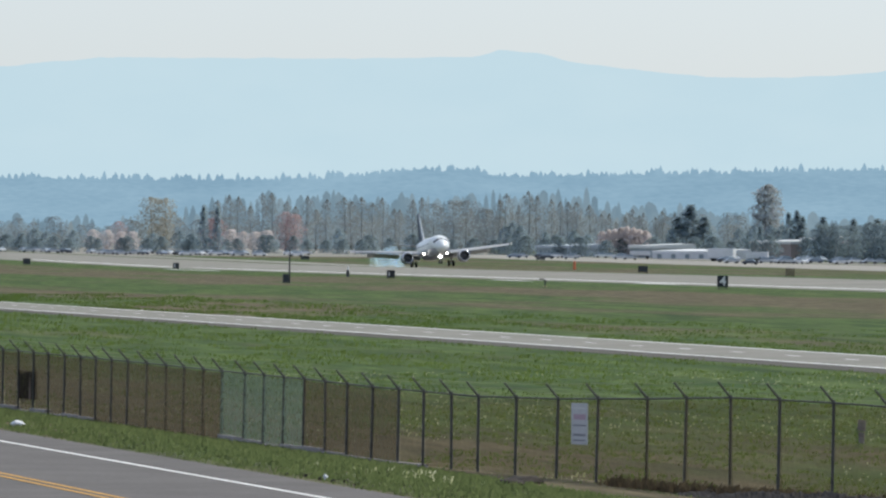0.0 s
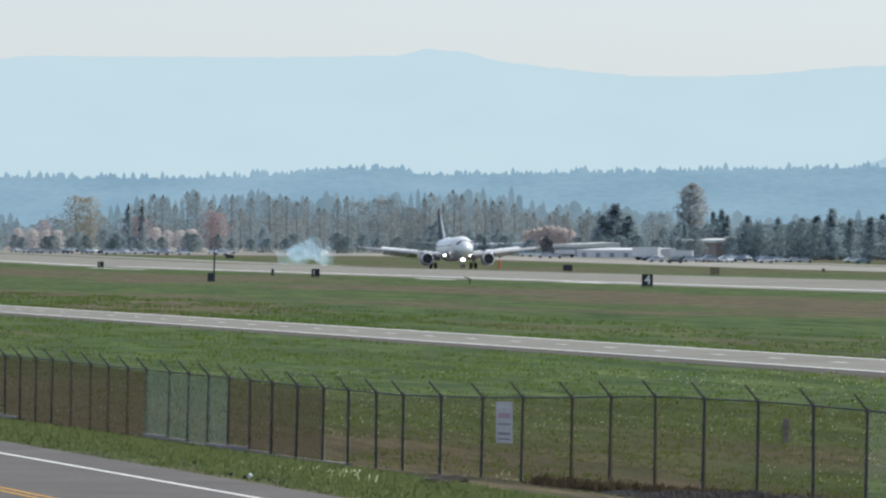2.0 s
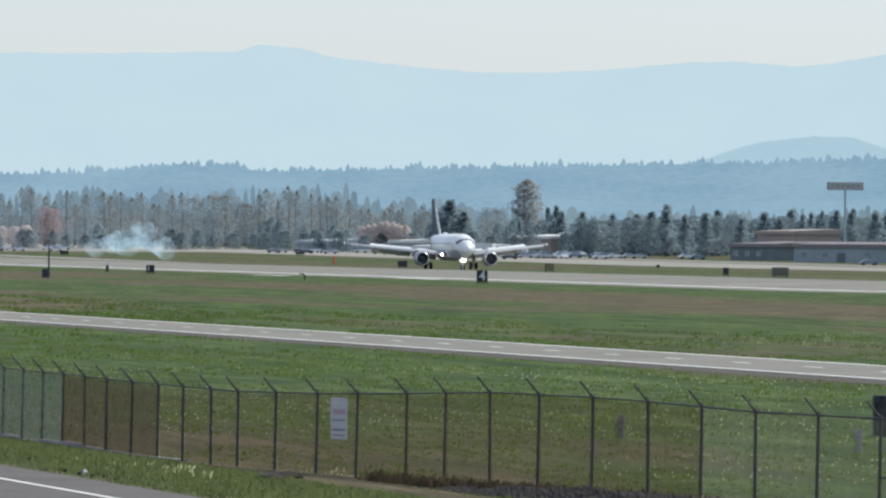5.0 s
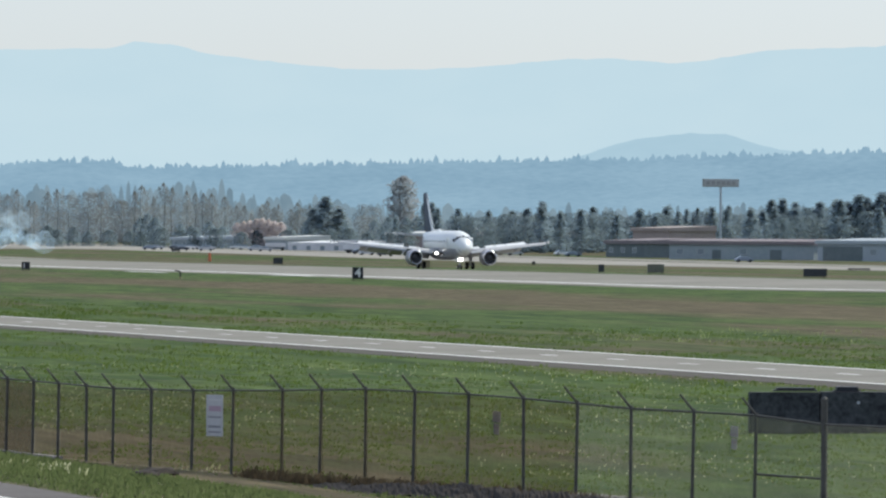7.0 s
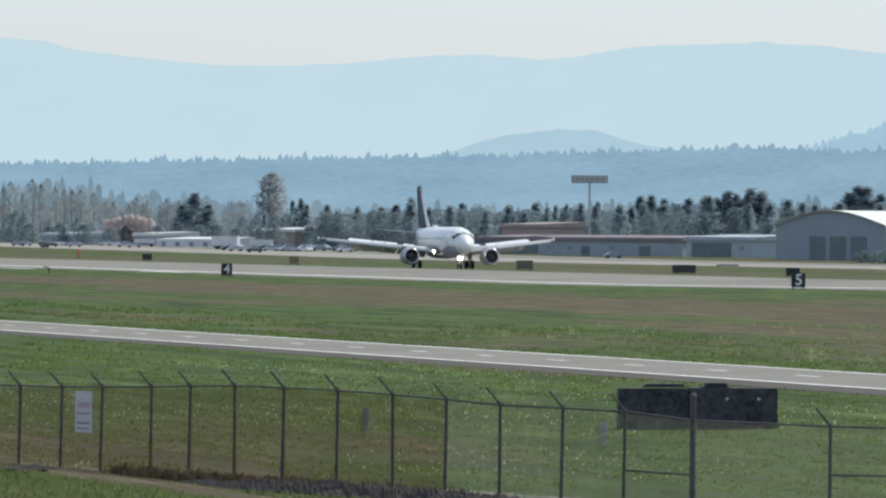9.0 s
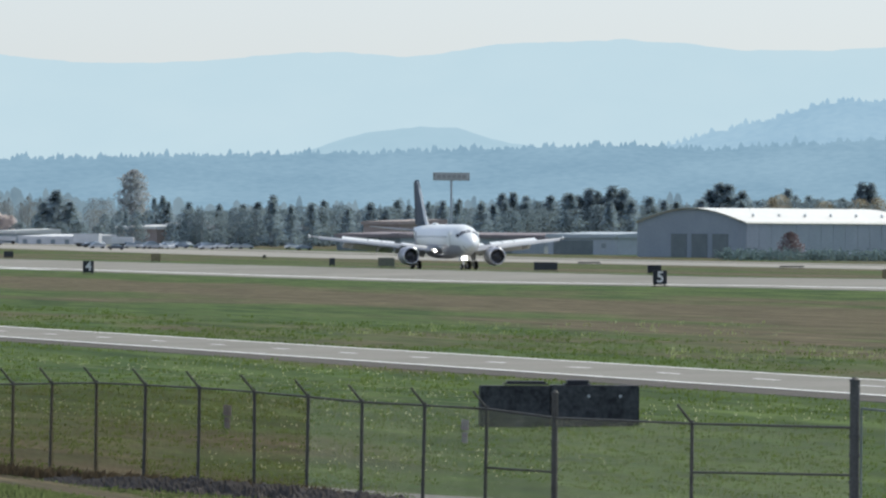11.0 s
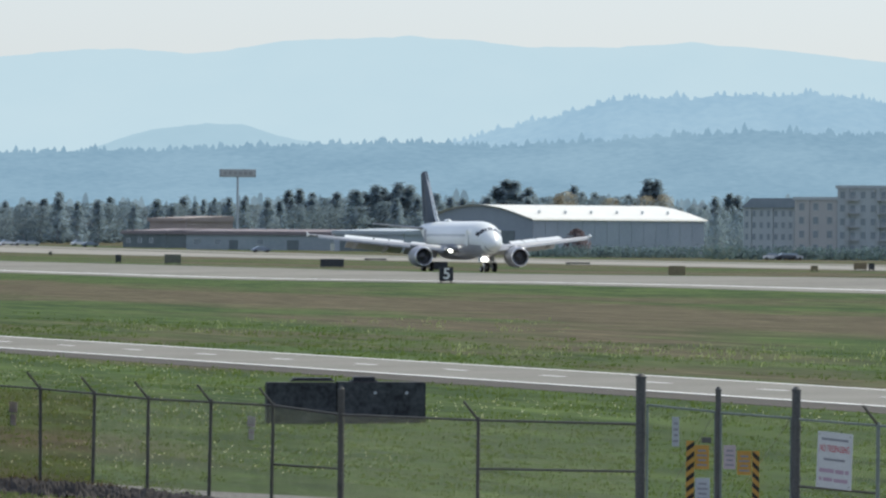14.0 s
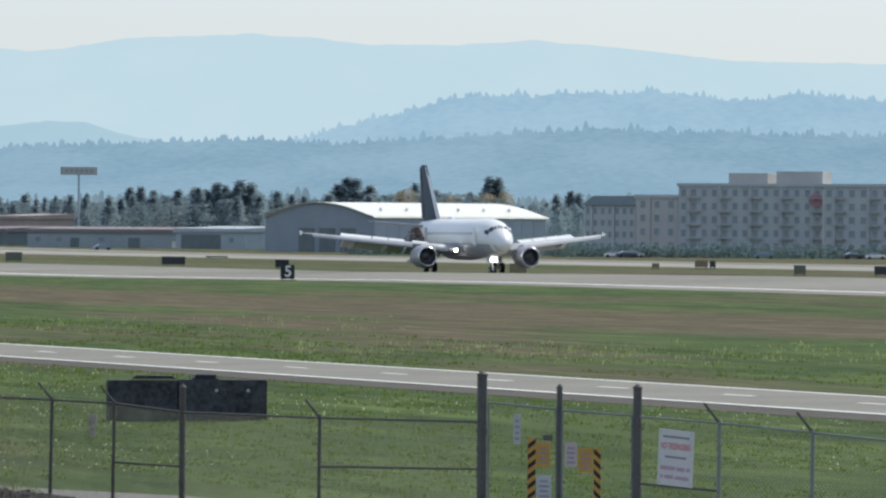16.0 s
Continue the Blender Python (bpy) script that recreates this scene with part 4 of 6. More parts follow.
def leaf_mat(name, c1, c2, gaps=0.0):
    """Foliage whose clumps differ from one another and from tree to tree; gaps: the share of sky that shows between the twigs of a clump."""
    m = bpy.data.materials.new(name)
    m.use_nodes = True
    n, l = m.node_tree.nodes, m.node_tree.links
    bsdf = n["Principled BSDF"]
    bsdf.inputs["Roughness"].default_value = 0.9
    bsdf.inputs["Specular IOR Level"].default_value = 0.1
    geo, info, mixr = n.new("ShaderNodeNewGeometry"), n.new("ShaderNodeObjectInfo"), n.new("ShaderNodeValToRGB")
    add = n.new("ShaderNodeMath")
    add.operation = "MULTIPLY_ADD"
    add.inputs[1].default_value = 0.55
    sc = n.new("ShaderNodeMath")
    sc.operation = "MULTIPLY"
    sc.inputs[1].default_value = 0.45
    l.new(info.outputs["Random"], sc.inputs[0])
    l.new(geo.outputs["Random Per Island"], add.inputs[0])
    l.new(sc.outputs[0], add.inputs[2])
    mixr.color_ramp.elements[0].color, mixr.color_ramp.elements[1].color = (*c1, 1), (*c2, 1)
    l.new(add.outputs[0], mixr.inputs[0])
    l.new(mixr.outputs[0], bsdf.inputs["Base Color"])
    tl, mx = n.new("ShaderNodeBsdfTranslucent"), n.new("ShaderNodeMixShader")
    mx.inputs[0].default_value = 0.55
    l.new(mixr.outputs[0], tl.inputs[0])
    l.new(bsdf.outputs[0], mx.inputs[1])
    l.new(tl.outputs[0], mx.inputs[2])
    l.new(mx.outputs[0], n["Material Output"].inputs[0])
    if gaps:
        clear, sieve = n.new("ShaderNodeBsdfTransparent"), n.new("ShaderNodeMixShader")
        sieve.inputs[0].default_value = gaps
        l.new(mx.outputs[0], sieve.inputs[1])
        l.new(clear.outputs[0], sieve.inputs[2])
        l.new(sieve.outputs[0], n["Material Output"].inputs[0])
    return m


# Far greens and twigs are lifted towards blue-grey: the haze is painted in.
M["evergreen"] = leaf_mat("hazed_evergreen_needles", (0.24, 0.325, 0.37), (0.3, 0.39, 0.435), 0.5)
M["twigs"] = leaf_mat("hazed_bare_twigs", (0.2, 0.22, 0.225), (0.26, 0.275, 0.27), 0.66)
M["dense_twigs"] = leaf_mat("hazed_dense_twigs", (0.36, 0.39, 0.41), (0.42, 0.45, 0.46), 0.4)
M["olive"] = leaf_mat("young_olive_leaves", (0.36, 0.33, 0.24), (0.42, 0.38, 0.28), 0.55)
M["blossom"] = leaf_mat("pink_blossom", (0.68, 0.62, 0.61), (0.8, 0.74, 0.72), 0.2)
M["redleaf"] = leaf_mat("reddish_leaves", (0.42, 0.3, 0.31), (0.48, 0.35, 0.35), 0.5)
M["far_green"] = leaf_mat("hazed_green_leaves", (0.17, 0.235, 0.265), (0.23, 0.3, 0.33), 0.35)
M["russet"] = leaf_mat("russet_shrub", (0.17, 0.145, 0.155), (0.22, 0.18, 0.19), 0.1)
M["hedge"] = leaf_mat("dark_hedge", (0.13, 0.195, 0.2), (0.175, 0.245, 0.245), 0.2)


def crown_cards(bm, rnd, shape, count, size, upright):
    """Leaf clumps: small bent triangles scattered through the volume that shape(f) bounds."""
    for _ in range(count):
        f = rnd.random()
        r = shape(f) * math.sqrt(rnd.random()) * rnd.uniform(0.75, 1.12)
        a = rnd.random() * 6.28318
        c = Vector((r * math.cos(a), r * math.sin(a), f))
        s = size * rnd.uniform(0.5, 1.3)
        d = Vector((rnd.uniform(-1, 1), rnd.uniform(-1, 1), rnd.uniform(-1, 1) + upright)).normalized()
        e = d.orthogonal().normalized()
        e.rotate(Matrix.Rotation(rnd.random() * 6.28, 3, d))
        w = s * (0.3 if upright > 0.5 else 0.55)
        q = [c - d * s, c + e * w, c + d * s, c - e * w + d.cross(e) * w * 0.5]
        out = Vector((c.x, c.y, 0.12))
        if (q[1] - q[0]).cross(q[2] - q[0]).dot(out) < 0:
            q[1], q[3] = q[3], q[1]
        v = [bm.verts.new(p) for p in q]
        bm.faces.new(v[:3])
        bm.faces.new((v[0], v[2], v[3]))


TREES = {}


def tree_model(kind, seed):
    """A tree one metre high: tapered trunk with limbs, and a crown of many small clumps."""
    rnd = random.Random(seed * 7 + len(kind))
    shapes = {
        "conifer": (lambda f: 0.21 * (1 - f) ** 0.8 * (1 if f > 0.08 else 0.3) * (0.8 + 0.4 * abs(math.sin(f * 17 + seed))), 320, 0.058, -0.4, "evergreen"),
        "poplar": (lambda f: 0.165 * min(1, f * 4) * (1 - f ** 6) * (0.7 + 0.5 * abs(math.sin(f * 9 + seed))), 950, 0.03, 1.4, "twigs"),
        "column": (lambda f: 0.135 * min(1, 0.75 + f) * (1 - f ** 9) ** 0.7 * (0.9 + 0.15 * math.sin(f * 23)), 1700, 0.034, 1.0, "dense_twigs"),
        "round": (lambda f: 0.36 * math.sqrt(max(0.0, 1 - (2 * f - 1.05) ** 2)) * (0.75 + 0.4 * abs(math.sin(f * 8 + seed))), 1300, 0.03, 0.5, "twigs"),
        "bush": (lambda f: 0.55 * math.sqrt(max(0.0, 1 - f ** 2)), 800, 0.06, 0.0, "evergreen"),
    }
    fn, count, size, upright, leaf = shapes[kind]
    tree = new("tree" if kind != "bush" else "bush")
    bm = bmesh.new()
    lean = Vector((rnd.uniform(-0.02, 0.02), rnd.uniform(-0.02, 0.02), 0))
    top = 0.92 if kind != "bush" else 0.5
    rod(bm, (0, 0, -0.02), lean + Vector((0, 0, top * 0.5)), 0.011, 0.007, 7)
    rod(bm, lean + Vector((0, 0, top * 0.5)), lean * 1.5 + Vector((0, 0, top)), 0.007, 0.002, 6)
    for i in range(9):
        f = rnd.uniform(0.2, 0.8) * top
        a = rnd.random() * 6.28
        r = fn(min(0.95, f + 0.1)) * 0.85
        rod(bm, lean * f + Vector((0, 0, f)), (r * math.cos(a), r * math.sin(a), min(0.97, f + rnd.uniform(0.03, 0.14))), 0.004, 0.0015, 4)
    part("trunk", bm, "bark", tree)
    bm = bmesh.new()
    crown_cards(bm, rnd, fn, count, size, upright)
    crown = part("crown", bm, leaf, tree, "", True)
    # the clumps are shaded as one rounded crown
    crown.data.normals_split_custom_set_from_vertices([Vector((v.co.x, v.co.y, 0.45 if kind == "bush" else 0.05 + 0.12 * v.co.z)).normalized() for v in crown.data.vertices])
    return tree


LABELS = {"conifer": "dark evergreen conifer with the haze painted in", "poplar": "tall bare grey poplar in early spring", "column": "tall dense columnar tree with grey twigs",
          "round": "rounded tree with bare grey crown", "bush": "low dark evergreen bush"}
TINTS = {"far_green": "rounded dull green tree with the haze painted in", "russet": "round russet-brown shrub before the hangar wall", "olive": "broad tree with young olive-tan leaves", "blossom": "flowering tree covered in pale pink blossom", "redleaf": "tree with reddish spring leaves", "evergreen": "round dark evergreen tree", "hedge": "clipped dark green hedge bush"}


def plant(kind, u, v_top, d, leaf=None, wide=1.0):
    """A tree of that kind d metres off, whose top shows at v_top."""
    seed = int(u) % 4
    key = (kind, seed, leaf)
    if key not in TREES:
        ob = tree_model(kind, seed)
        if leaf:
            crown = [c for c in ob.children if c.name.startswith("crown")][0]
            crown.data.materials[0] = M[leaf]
        tagged(ob, TINTS.get(leaf) or LABELS[kind], "tree" if kind != "bush" else "bush", group="far trees")
        TREES[key] = ob
        fresh = True
    else:
        fresh = False
    p = rest(u, d)
    h = max(1.0, spot(u, v_top, d).z - p.z)
    m = Matrix.Translation(p) @ Matrix.Rotation(u * 1.7, 4, "Z") @ Matrix.Diagonal((h * wide, h * wide, h, 1))
    if fresh:
        TREES[key].matrix_basis = m
    else:
        s = TREES[key].scale
        copy_thing(TREES[key], m @ Matrix.Diagonal((1 / s.x, 1 / s.y, 1 / s.z, 1)))


rng = random.Random(11)


def belt(kind, u0, u1, step, v, spread, d, leaf=None, wide=1.0):
    u = u0
    while u < u1:
        plant(kind, u + rng.uniform(-0.3, 0.3) * step, v + rng.uniform(-spread, spread), d + rng.uniform(-60, 60), leaf, wide * rng.uniform(0.85, 1.2))
        u += step * rng.uniform(0.7, 1.3)


# tall bare rows, with the haze put into their twig colour
belt("poplar", 385, 560, 19, 354, 12, 2900, None, 1.2)
belt("poplar", 560, 760, 20, 362, 14, 2900, None, 1.3)
belt("round", 770, 880, 26, 362, 10, 2900)
belt("poplar", 880, 1055, 18, 352, 14, 2850, None, 1.2)
belt("poplar", 1060, 1200, 16, 382, 12, 2850, None, 1.2)
belt("round", 1180, 1330, 30, 378, 10, 2900)
belt("round", -80, 250, 26, 392, 10, 2900)
belt("round", 300, 420, 26, 382, 10, 2880)
for u_, v_, w_ in ((268, 350, 1.0), (292, 352, 0.95)):
    plant("round", u_, v_, 2800, "olive", w_)
plant("column", 1358, 328, 2800, None, 1.95)
for u_, v_ in ((505, 376), (520, 380), (382, 384), (372, 388), (210, 392)):
    plant("round", u_, v_, 2760, "redleaf")
for u_ in (165, 190, 215, 235, 408, 430, 452, 472):
    plant("round", u_, 408 + rng.uniform(-3, 3), 2700, "blossom", 1.2)
for u_ in range(1066, 1150, 11):
    plant("bush", u_, 402 + abs(u_ - 1108) * 0.2, 2530, "blossom", 0.7)
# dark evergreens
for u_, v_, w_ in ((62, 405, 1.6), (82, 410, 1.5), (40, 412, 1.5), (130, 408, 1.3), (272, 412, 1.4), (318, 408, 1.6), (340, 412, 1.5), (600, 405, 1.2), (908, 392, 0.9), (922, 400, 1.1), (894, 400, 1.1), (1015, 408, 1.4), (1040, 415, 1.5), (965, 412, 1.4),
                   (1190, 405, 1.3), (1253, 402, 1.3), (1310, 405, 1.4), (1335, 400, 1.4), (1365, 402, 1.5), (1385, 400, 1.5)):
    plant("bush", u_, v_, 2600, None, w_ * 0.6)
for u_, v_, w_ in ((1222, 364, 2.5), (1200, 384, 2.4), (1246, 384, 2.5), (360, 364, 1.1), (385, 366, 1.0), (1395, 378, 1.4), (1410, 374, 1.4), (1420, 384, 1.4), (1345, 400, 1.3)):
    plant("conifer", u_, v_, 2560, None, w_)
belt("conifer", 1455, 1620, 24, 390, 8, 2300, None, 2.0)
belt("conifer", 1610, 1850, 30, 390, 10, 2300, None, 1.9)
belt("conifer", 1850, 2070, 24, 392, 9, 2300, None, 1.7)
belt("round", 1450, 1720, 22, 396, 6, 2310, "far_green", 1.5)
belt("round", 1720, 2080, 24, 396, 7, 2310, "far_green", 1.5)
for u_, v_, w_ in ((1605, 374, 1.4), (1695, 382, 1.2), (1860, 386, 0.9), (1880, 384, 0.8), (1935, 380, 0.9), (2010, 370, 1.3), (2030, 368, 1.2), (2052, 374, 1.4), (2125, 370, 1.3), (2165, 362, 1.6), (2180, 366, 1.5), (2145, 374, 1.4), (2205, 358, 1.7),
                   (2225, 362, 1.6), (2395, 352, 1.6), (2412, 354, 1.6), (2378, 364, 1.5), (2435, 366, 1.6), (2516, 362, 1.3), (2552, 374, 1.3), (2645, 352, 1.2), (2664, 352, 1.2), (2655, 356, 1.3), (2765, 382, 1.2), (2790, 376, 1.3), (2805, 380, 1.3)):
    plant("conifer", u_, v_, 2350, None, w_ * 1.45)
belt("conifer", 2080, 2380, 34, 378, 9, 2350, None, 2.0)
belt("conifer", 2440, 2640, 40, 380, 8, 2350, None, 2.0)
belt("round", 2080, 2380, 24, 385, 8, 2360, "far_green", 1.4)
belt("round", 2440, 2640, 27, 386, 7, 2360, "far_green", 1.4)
plant("bush", 2521, 438, 1775, "russet", 1.1)
belt("bush", 2670, 2830, 14, 402, 8, 2200, None, 0.6)
for u_, v_ in ((2500, 372), (2490, 378), (2640, 380), (2675, 378), (2580, 384)):
    plant("round", u_, v_, 2300, "olive", 0.9)
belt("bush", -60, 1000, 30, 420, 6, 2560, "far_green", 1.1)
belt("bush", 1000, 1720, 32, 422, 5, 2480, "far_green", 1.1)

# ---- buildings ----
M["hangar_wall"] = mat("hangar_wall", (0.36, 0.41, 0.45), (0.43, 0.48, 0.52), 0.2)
# End walls: the wall grey made darker, their shade put into the colour.
M["hangar_end_shade"] = mat("hangar_end_shade", (0.25, 0.3, 0.34), (0.3, 0.35, 0.39), 0.2)
M["hangar_roof"] = mat("white_sheet_roof", (0.58, 0.59, 0.56), (0.68, 0.69, 0.66), 0.3, rough=0.5)
M["hotel_wall"] = mat("hotel_grey", (0.42, 0.46, 0.475), (0.48, 0.52, 0.53), 0.2)
M["hotel_tan"] = mat("hotel_tan", (0.44, 0.44, 0.43), (0.5, 0.5, 0.485), 0.2)
M["slate"] = mat("dark_slate", (0.14, 0.175, 0.185), (0.19, 0.225, 0.23), 0.4)
M["pane"] = mat("window_pane", (0.2, 0.25, 0.28), (0.26, 0.31, 0.34), 0.5, rough=0.2, spec=0.5)
M["low_wall"] = mat("blue_grey_wall", (0.29, 0.345, 0.37), (0.36, 0.41, 0.43), 0.1)
M["low_roof"] = mat("dark_red_brown_roof", (0.2, 0.175, 0.185), (0.25, 0.22, 0.23), 0.2)
M["tan_wall"] = mat("tan_wall", (0.32, 0.27, 0.25), (0.4, 0.34, 0.31), 0.2)
M["white_wall"] = mat("white_panel", (0.6, 0.61, 0.62), (0.72, 0.73, 0.74), 0.3)
M["red_sign"] = mat("red_disc", (0.36, 0.2, 0.24), (0.4, 0.24, 0.28), 1)


def frame_at(u0, d0, u1, d1):
    """A local frame: origin on the ground at (u0, d0), x towards (u1, d1), y away from the eye. Gives the matrix and the length."""
    a, b = rest(u0, d0), rest(u1, d1)
    z = min(a.z, b.z) - 0.1
    a.z = b.z = z
    x = (b - a)
    w = x.length
    x.normalize()
    y = Vector((-x.y, x.x, 0))
    if y.dot(a) < 0:
        y.negate()
    m = Matrix((x, y, x.cross(y))).transposed().to_4x4()
    m.translation = a
    return m, w


def window_part(parent, x, z, w, h, depth=0.12):
    """A framed pane set in a wall whose face is y = 0."""
    bm = bmesh.new()
    for bx in ((x - w / 2 - 0.08, x - w / 2, z - h / 2, z + h / 2), (x + w / 2, x + w / 2 + 0.08, z - h / 2, z + h / 2), (x - w / 2 - 0.08, x + w / 2 + 0.08, z + h / 2, z + h / 2 + 0.08), (x - w / 2 - 0.14, x + w / 2 + 0.14, z - h / 2 - 0.1, z - h / 2)):
        box(bm, bx[0], bx[1], -0.1, 0.0, bx[2], bx[3])
    win = part("window", bm, "hotel_wall", parent)
    bm = bmesh.new()
    box(bm, x - w / 2, x + w / 2, -0.03, -0.004, z - h / 2, z + h / 2)
    part("pane", bm, "pane", win)


def build_hangar():
    m, w = frame_at(2443, 1800, 2746, 1830)
    hangar = new("hangar")
    tagged(hangar, "grey aircraft hangar with a white curved sheet roof", "hangar")
    hangar.matrix_basis = m
    eave, rise, deep = 8.0, 3.7, 42.3
    n = 18
    arc = [(deep * i / n, eave + rise * math.sin(math.pi * (0.04 + 0.92 * i / n)) - rise * math.sin(math.pi * 0.04)) for i in range(n + 1)]
    bm = bmesh.new()
    box(bm, 0, w, 0, 0.3, 0, eave)
    part("side_wall", bm, "hangar_wall", hangar)
    for i in range(14):
        bm = bmesh.new()
        box(bm, w * i / 14, w * i / 14 + 0.25, -0.12, -0.004, 0, eave)
        part("wall_rib", bm, "hangar_wall", hangar)
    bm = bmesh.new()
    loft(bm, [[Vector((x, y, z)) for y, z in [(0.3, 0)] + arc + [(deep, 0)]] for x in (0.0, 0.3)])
    part("front_wall", bm, "hangar_end_shade", hangar, "grey end wall with its shade painted in")
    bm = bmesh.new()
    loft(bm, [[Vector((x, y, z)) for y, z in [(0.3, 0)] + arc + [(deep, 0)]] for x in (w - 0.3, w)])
    part("end_wall", bm, "hangar_end_shade", hangar)
    bm = bmesh.new()
    vs = [[[bm.verts.new((x, y - (0.5 if i == 0 else 0), z + dz)) for i, (y, z) in enumerate(arc)] for dz in (0.05, 0.35)] for x in (-0.6, w + 0.6)]
    for i in range(n):
        for k in (0, 1):
            bm.faces.new((vs[0][k][i], vs[1][k][i], vs[1][k][i + 1], vs[0][k][i + 1]))
        for e in (0, 1):
            bm.faces.new((vs[e][0][i], vs[e][0][i + 1], vs[e][1][i + 1], vs[e][1][i]))
    for i in (0, n):
        bm.faces.new((vs[0][0][i], vs[1][0][i], vs[1][1][i], vs[0][1][i]))
    part("roof", bm, "hangar_roof", hangar, "white curved sheet-metal roof", True)
    for i in range(6):
        bm = bmesh.new()
        x = w * (0.12 + 0.15 * i)
        rod(bm, (x, 5.5, eave + 1.2), (x, 5.5, eave + 2.1), 0.3, n=10)
        rod(bm, (x, 5.5, eave + 2.1), (x, 5.5, eave + 2.35), 0.5, 0.2, n=10)
        part("roof_vent", bm, "white_wall", hangar)
    for y0, y1 in ((7, 13), (15, 21), (23, 29)):
        bm = bmesh.new()
        box(bm, -0.12, -0.02, y0, y1, 0, 5.6)
        part("hangar_door", bm, "slate", hangar, "dark sliding door")


def build_hotel(label, u0, u1, d0, d1, top, material, cols, rows, mansard, deep=16.0, balcony=False):
    m, w = frame_at(u0, d0, u1, d1)
    hotel = new("hotel_building")
    tagged(hotel, label, "building")
    hotel.matrix_basis = m
    bm = bmesh.new()
    box(bm, 0, w, 0, deep, 0, top)
    part("wall", bm, material, hotel)
    bm = bmesh.new()
    if mansard:
        loft(bm, [[Vector(p) for p in ((-0.5, -0.5, top), (w + 0.5, -0.5, top), (w + 0.5, deep, top), (-0.5, deep, top))], [Vector(p) for p in ((1.2, 1.5, top + 2.2), (w - 1.2, 1.5, top + 2.2), (w - 1.2, deep - 1.5, top + 2.2), (1.2, deep - 1.5, top + 2.2))]])
        part("roof", bm, "slate", hotel, "dark slate hipped roof")
    else:
        box(bm, -0.35, w + 0.35, -0.35, deep, top + 0.004, top + 0.7)
        part("roof", bm, "hotel_wall", hotel, "flat roof with a pale parapet")
    fh = (top - 0.6) / rows
    for r in range(rows):
        for c in range(cols):
            x = w * (c + 0.5) / cols
            window_part(hotel, x, 0.5 + fh * (r + 0.55), min(1.5, w / cols * 0.45), fh * 0.5)
            if balcony and c % 3 == 1:
                bm = bmesh.new()
                z = 0.5 + fh * (r + 0.12)
                box(bm, x - 1.6, x + 1.6, -1.2, -0.11, z, z + 0.15)
                for q in range(7):
                    rod(bm, (x - 1.55 + q * 0.516, -1.15, z), (x - 1.55 + q * 0.516, -1.15, z + 1.0), 0.03, n=4)
                rod(bm, (x - 1.6, -1.15, z + 1.0), (x + 1.6, -1.15, z + 1.0), 0.04, n=5)
                part("balcony", bm, "hotel_tan", hotel)
    for c in range(1, cols, 3):
        bm = bmesh.new()
        x = w * c / cols
        box(bm, x - 0.35, x + 0.35, -0.3, -0.004, 0, top)
        part("pilaster", bm, material, hotel)
    return hotel, m, w


build_hangar()
build_hotel("grey hotel wing with a dark slate roof", 2815, 2905, 1800, 1790, 11.2, "hotel_wall", 7, 4, True)
build_hotel("tan four-storey hotel block", 2906, 2980, 1785, 1775, 13.0, "hotel_tan", 3, 4, False)
hotel_main, hm, hw = build_hotel("large grey hotel with rows of windows and roof plant", 2981, 3236, 1770, 1760, 15.6, "hotel_wall", 14, 5, False, balcony=True)
build_hotel("large grey hotel with rows of windows and balconies", 3237, 3420, 1758, 1740, 15.6, "hotel_wall", 9, 5, False, balcony=True)
for x0, x1, h_ in ((0.33, 0.6, 3.0), (0.66, 0.98, 3.4)):
    bm = bmesh.new()
    box(bm, hw * x0, hw * x1, 2.0, 9.0, 15.6 + 0.708, 15.6 + h_)
    part("roof_plant", bm, "hotel_tan", hotel_main, "tan roof-top plant room")
for i_ in range(6):
    bm = bmesh.new()
    x_ = hw * (0.1 + 0.16 * i_)
    rod(bm, (x_, -0.2, 15.1), (x_, -0.45, 15.1), 0.25, n=8)
    part("wall_lamp", bm, "white_wall", hotel_main, "white wall lamp")
bm = bmesh.new()
rod(bm, (hw * 0.955, -0.5, 12.6), (hw * 0.955, -0.35, 12.6), 1.6, n=28)
part("round_sign", bm, "red_sign", hotel_main, "round red sign")


def build_low(label, u0, u1, d, h, wall_m, roof_m, over=0.5, deep=14.0, openings=()):
    m, w = frame_at(u0, d, u1, d - 20)
    ob = new("low_building")
    tagged(ob, label, "building")
    ob.matrix_basis = m
    bm = bmesh.new()
    box(bm, 0, w, 0, deep, 0, h)
    part("wall", bm, wall_m, ob)
    bm = bmesh.new()
    loft(bm, [[Vector(p) for p in ((-over, -over, h + 0.004), (w + over, -over, h + 0.004), (w + over, deep, h + 0.004), (-over, deep, h + 0.004))], [Vector(p) for p in ((-over, -over, h + 0.9), (w + over, -over, h + 0.9), (w + over, deep, h + 1.5), (-over, deep, h + 1.5))]])
    part("roof", bm, roof_m, ob)
    for f0, f1, hh in openings:
        bm = bmesh.new()
        box(bm, w * f0, w * f1, -0.08, -0.004, 0, hh)
        part("door", bm, "slate", ob, "dark doorway")
    for c in range(int(w / 6)):
        if not any(f0 * w - 2 < c * 6 + 3 < f1 * w + 2 for f0, f1, _ in openings):
            window_part(ob, c * 6 + 3, h * 0.55, 1.8, 1.2)
    return ob


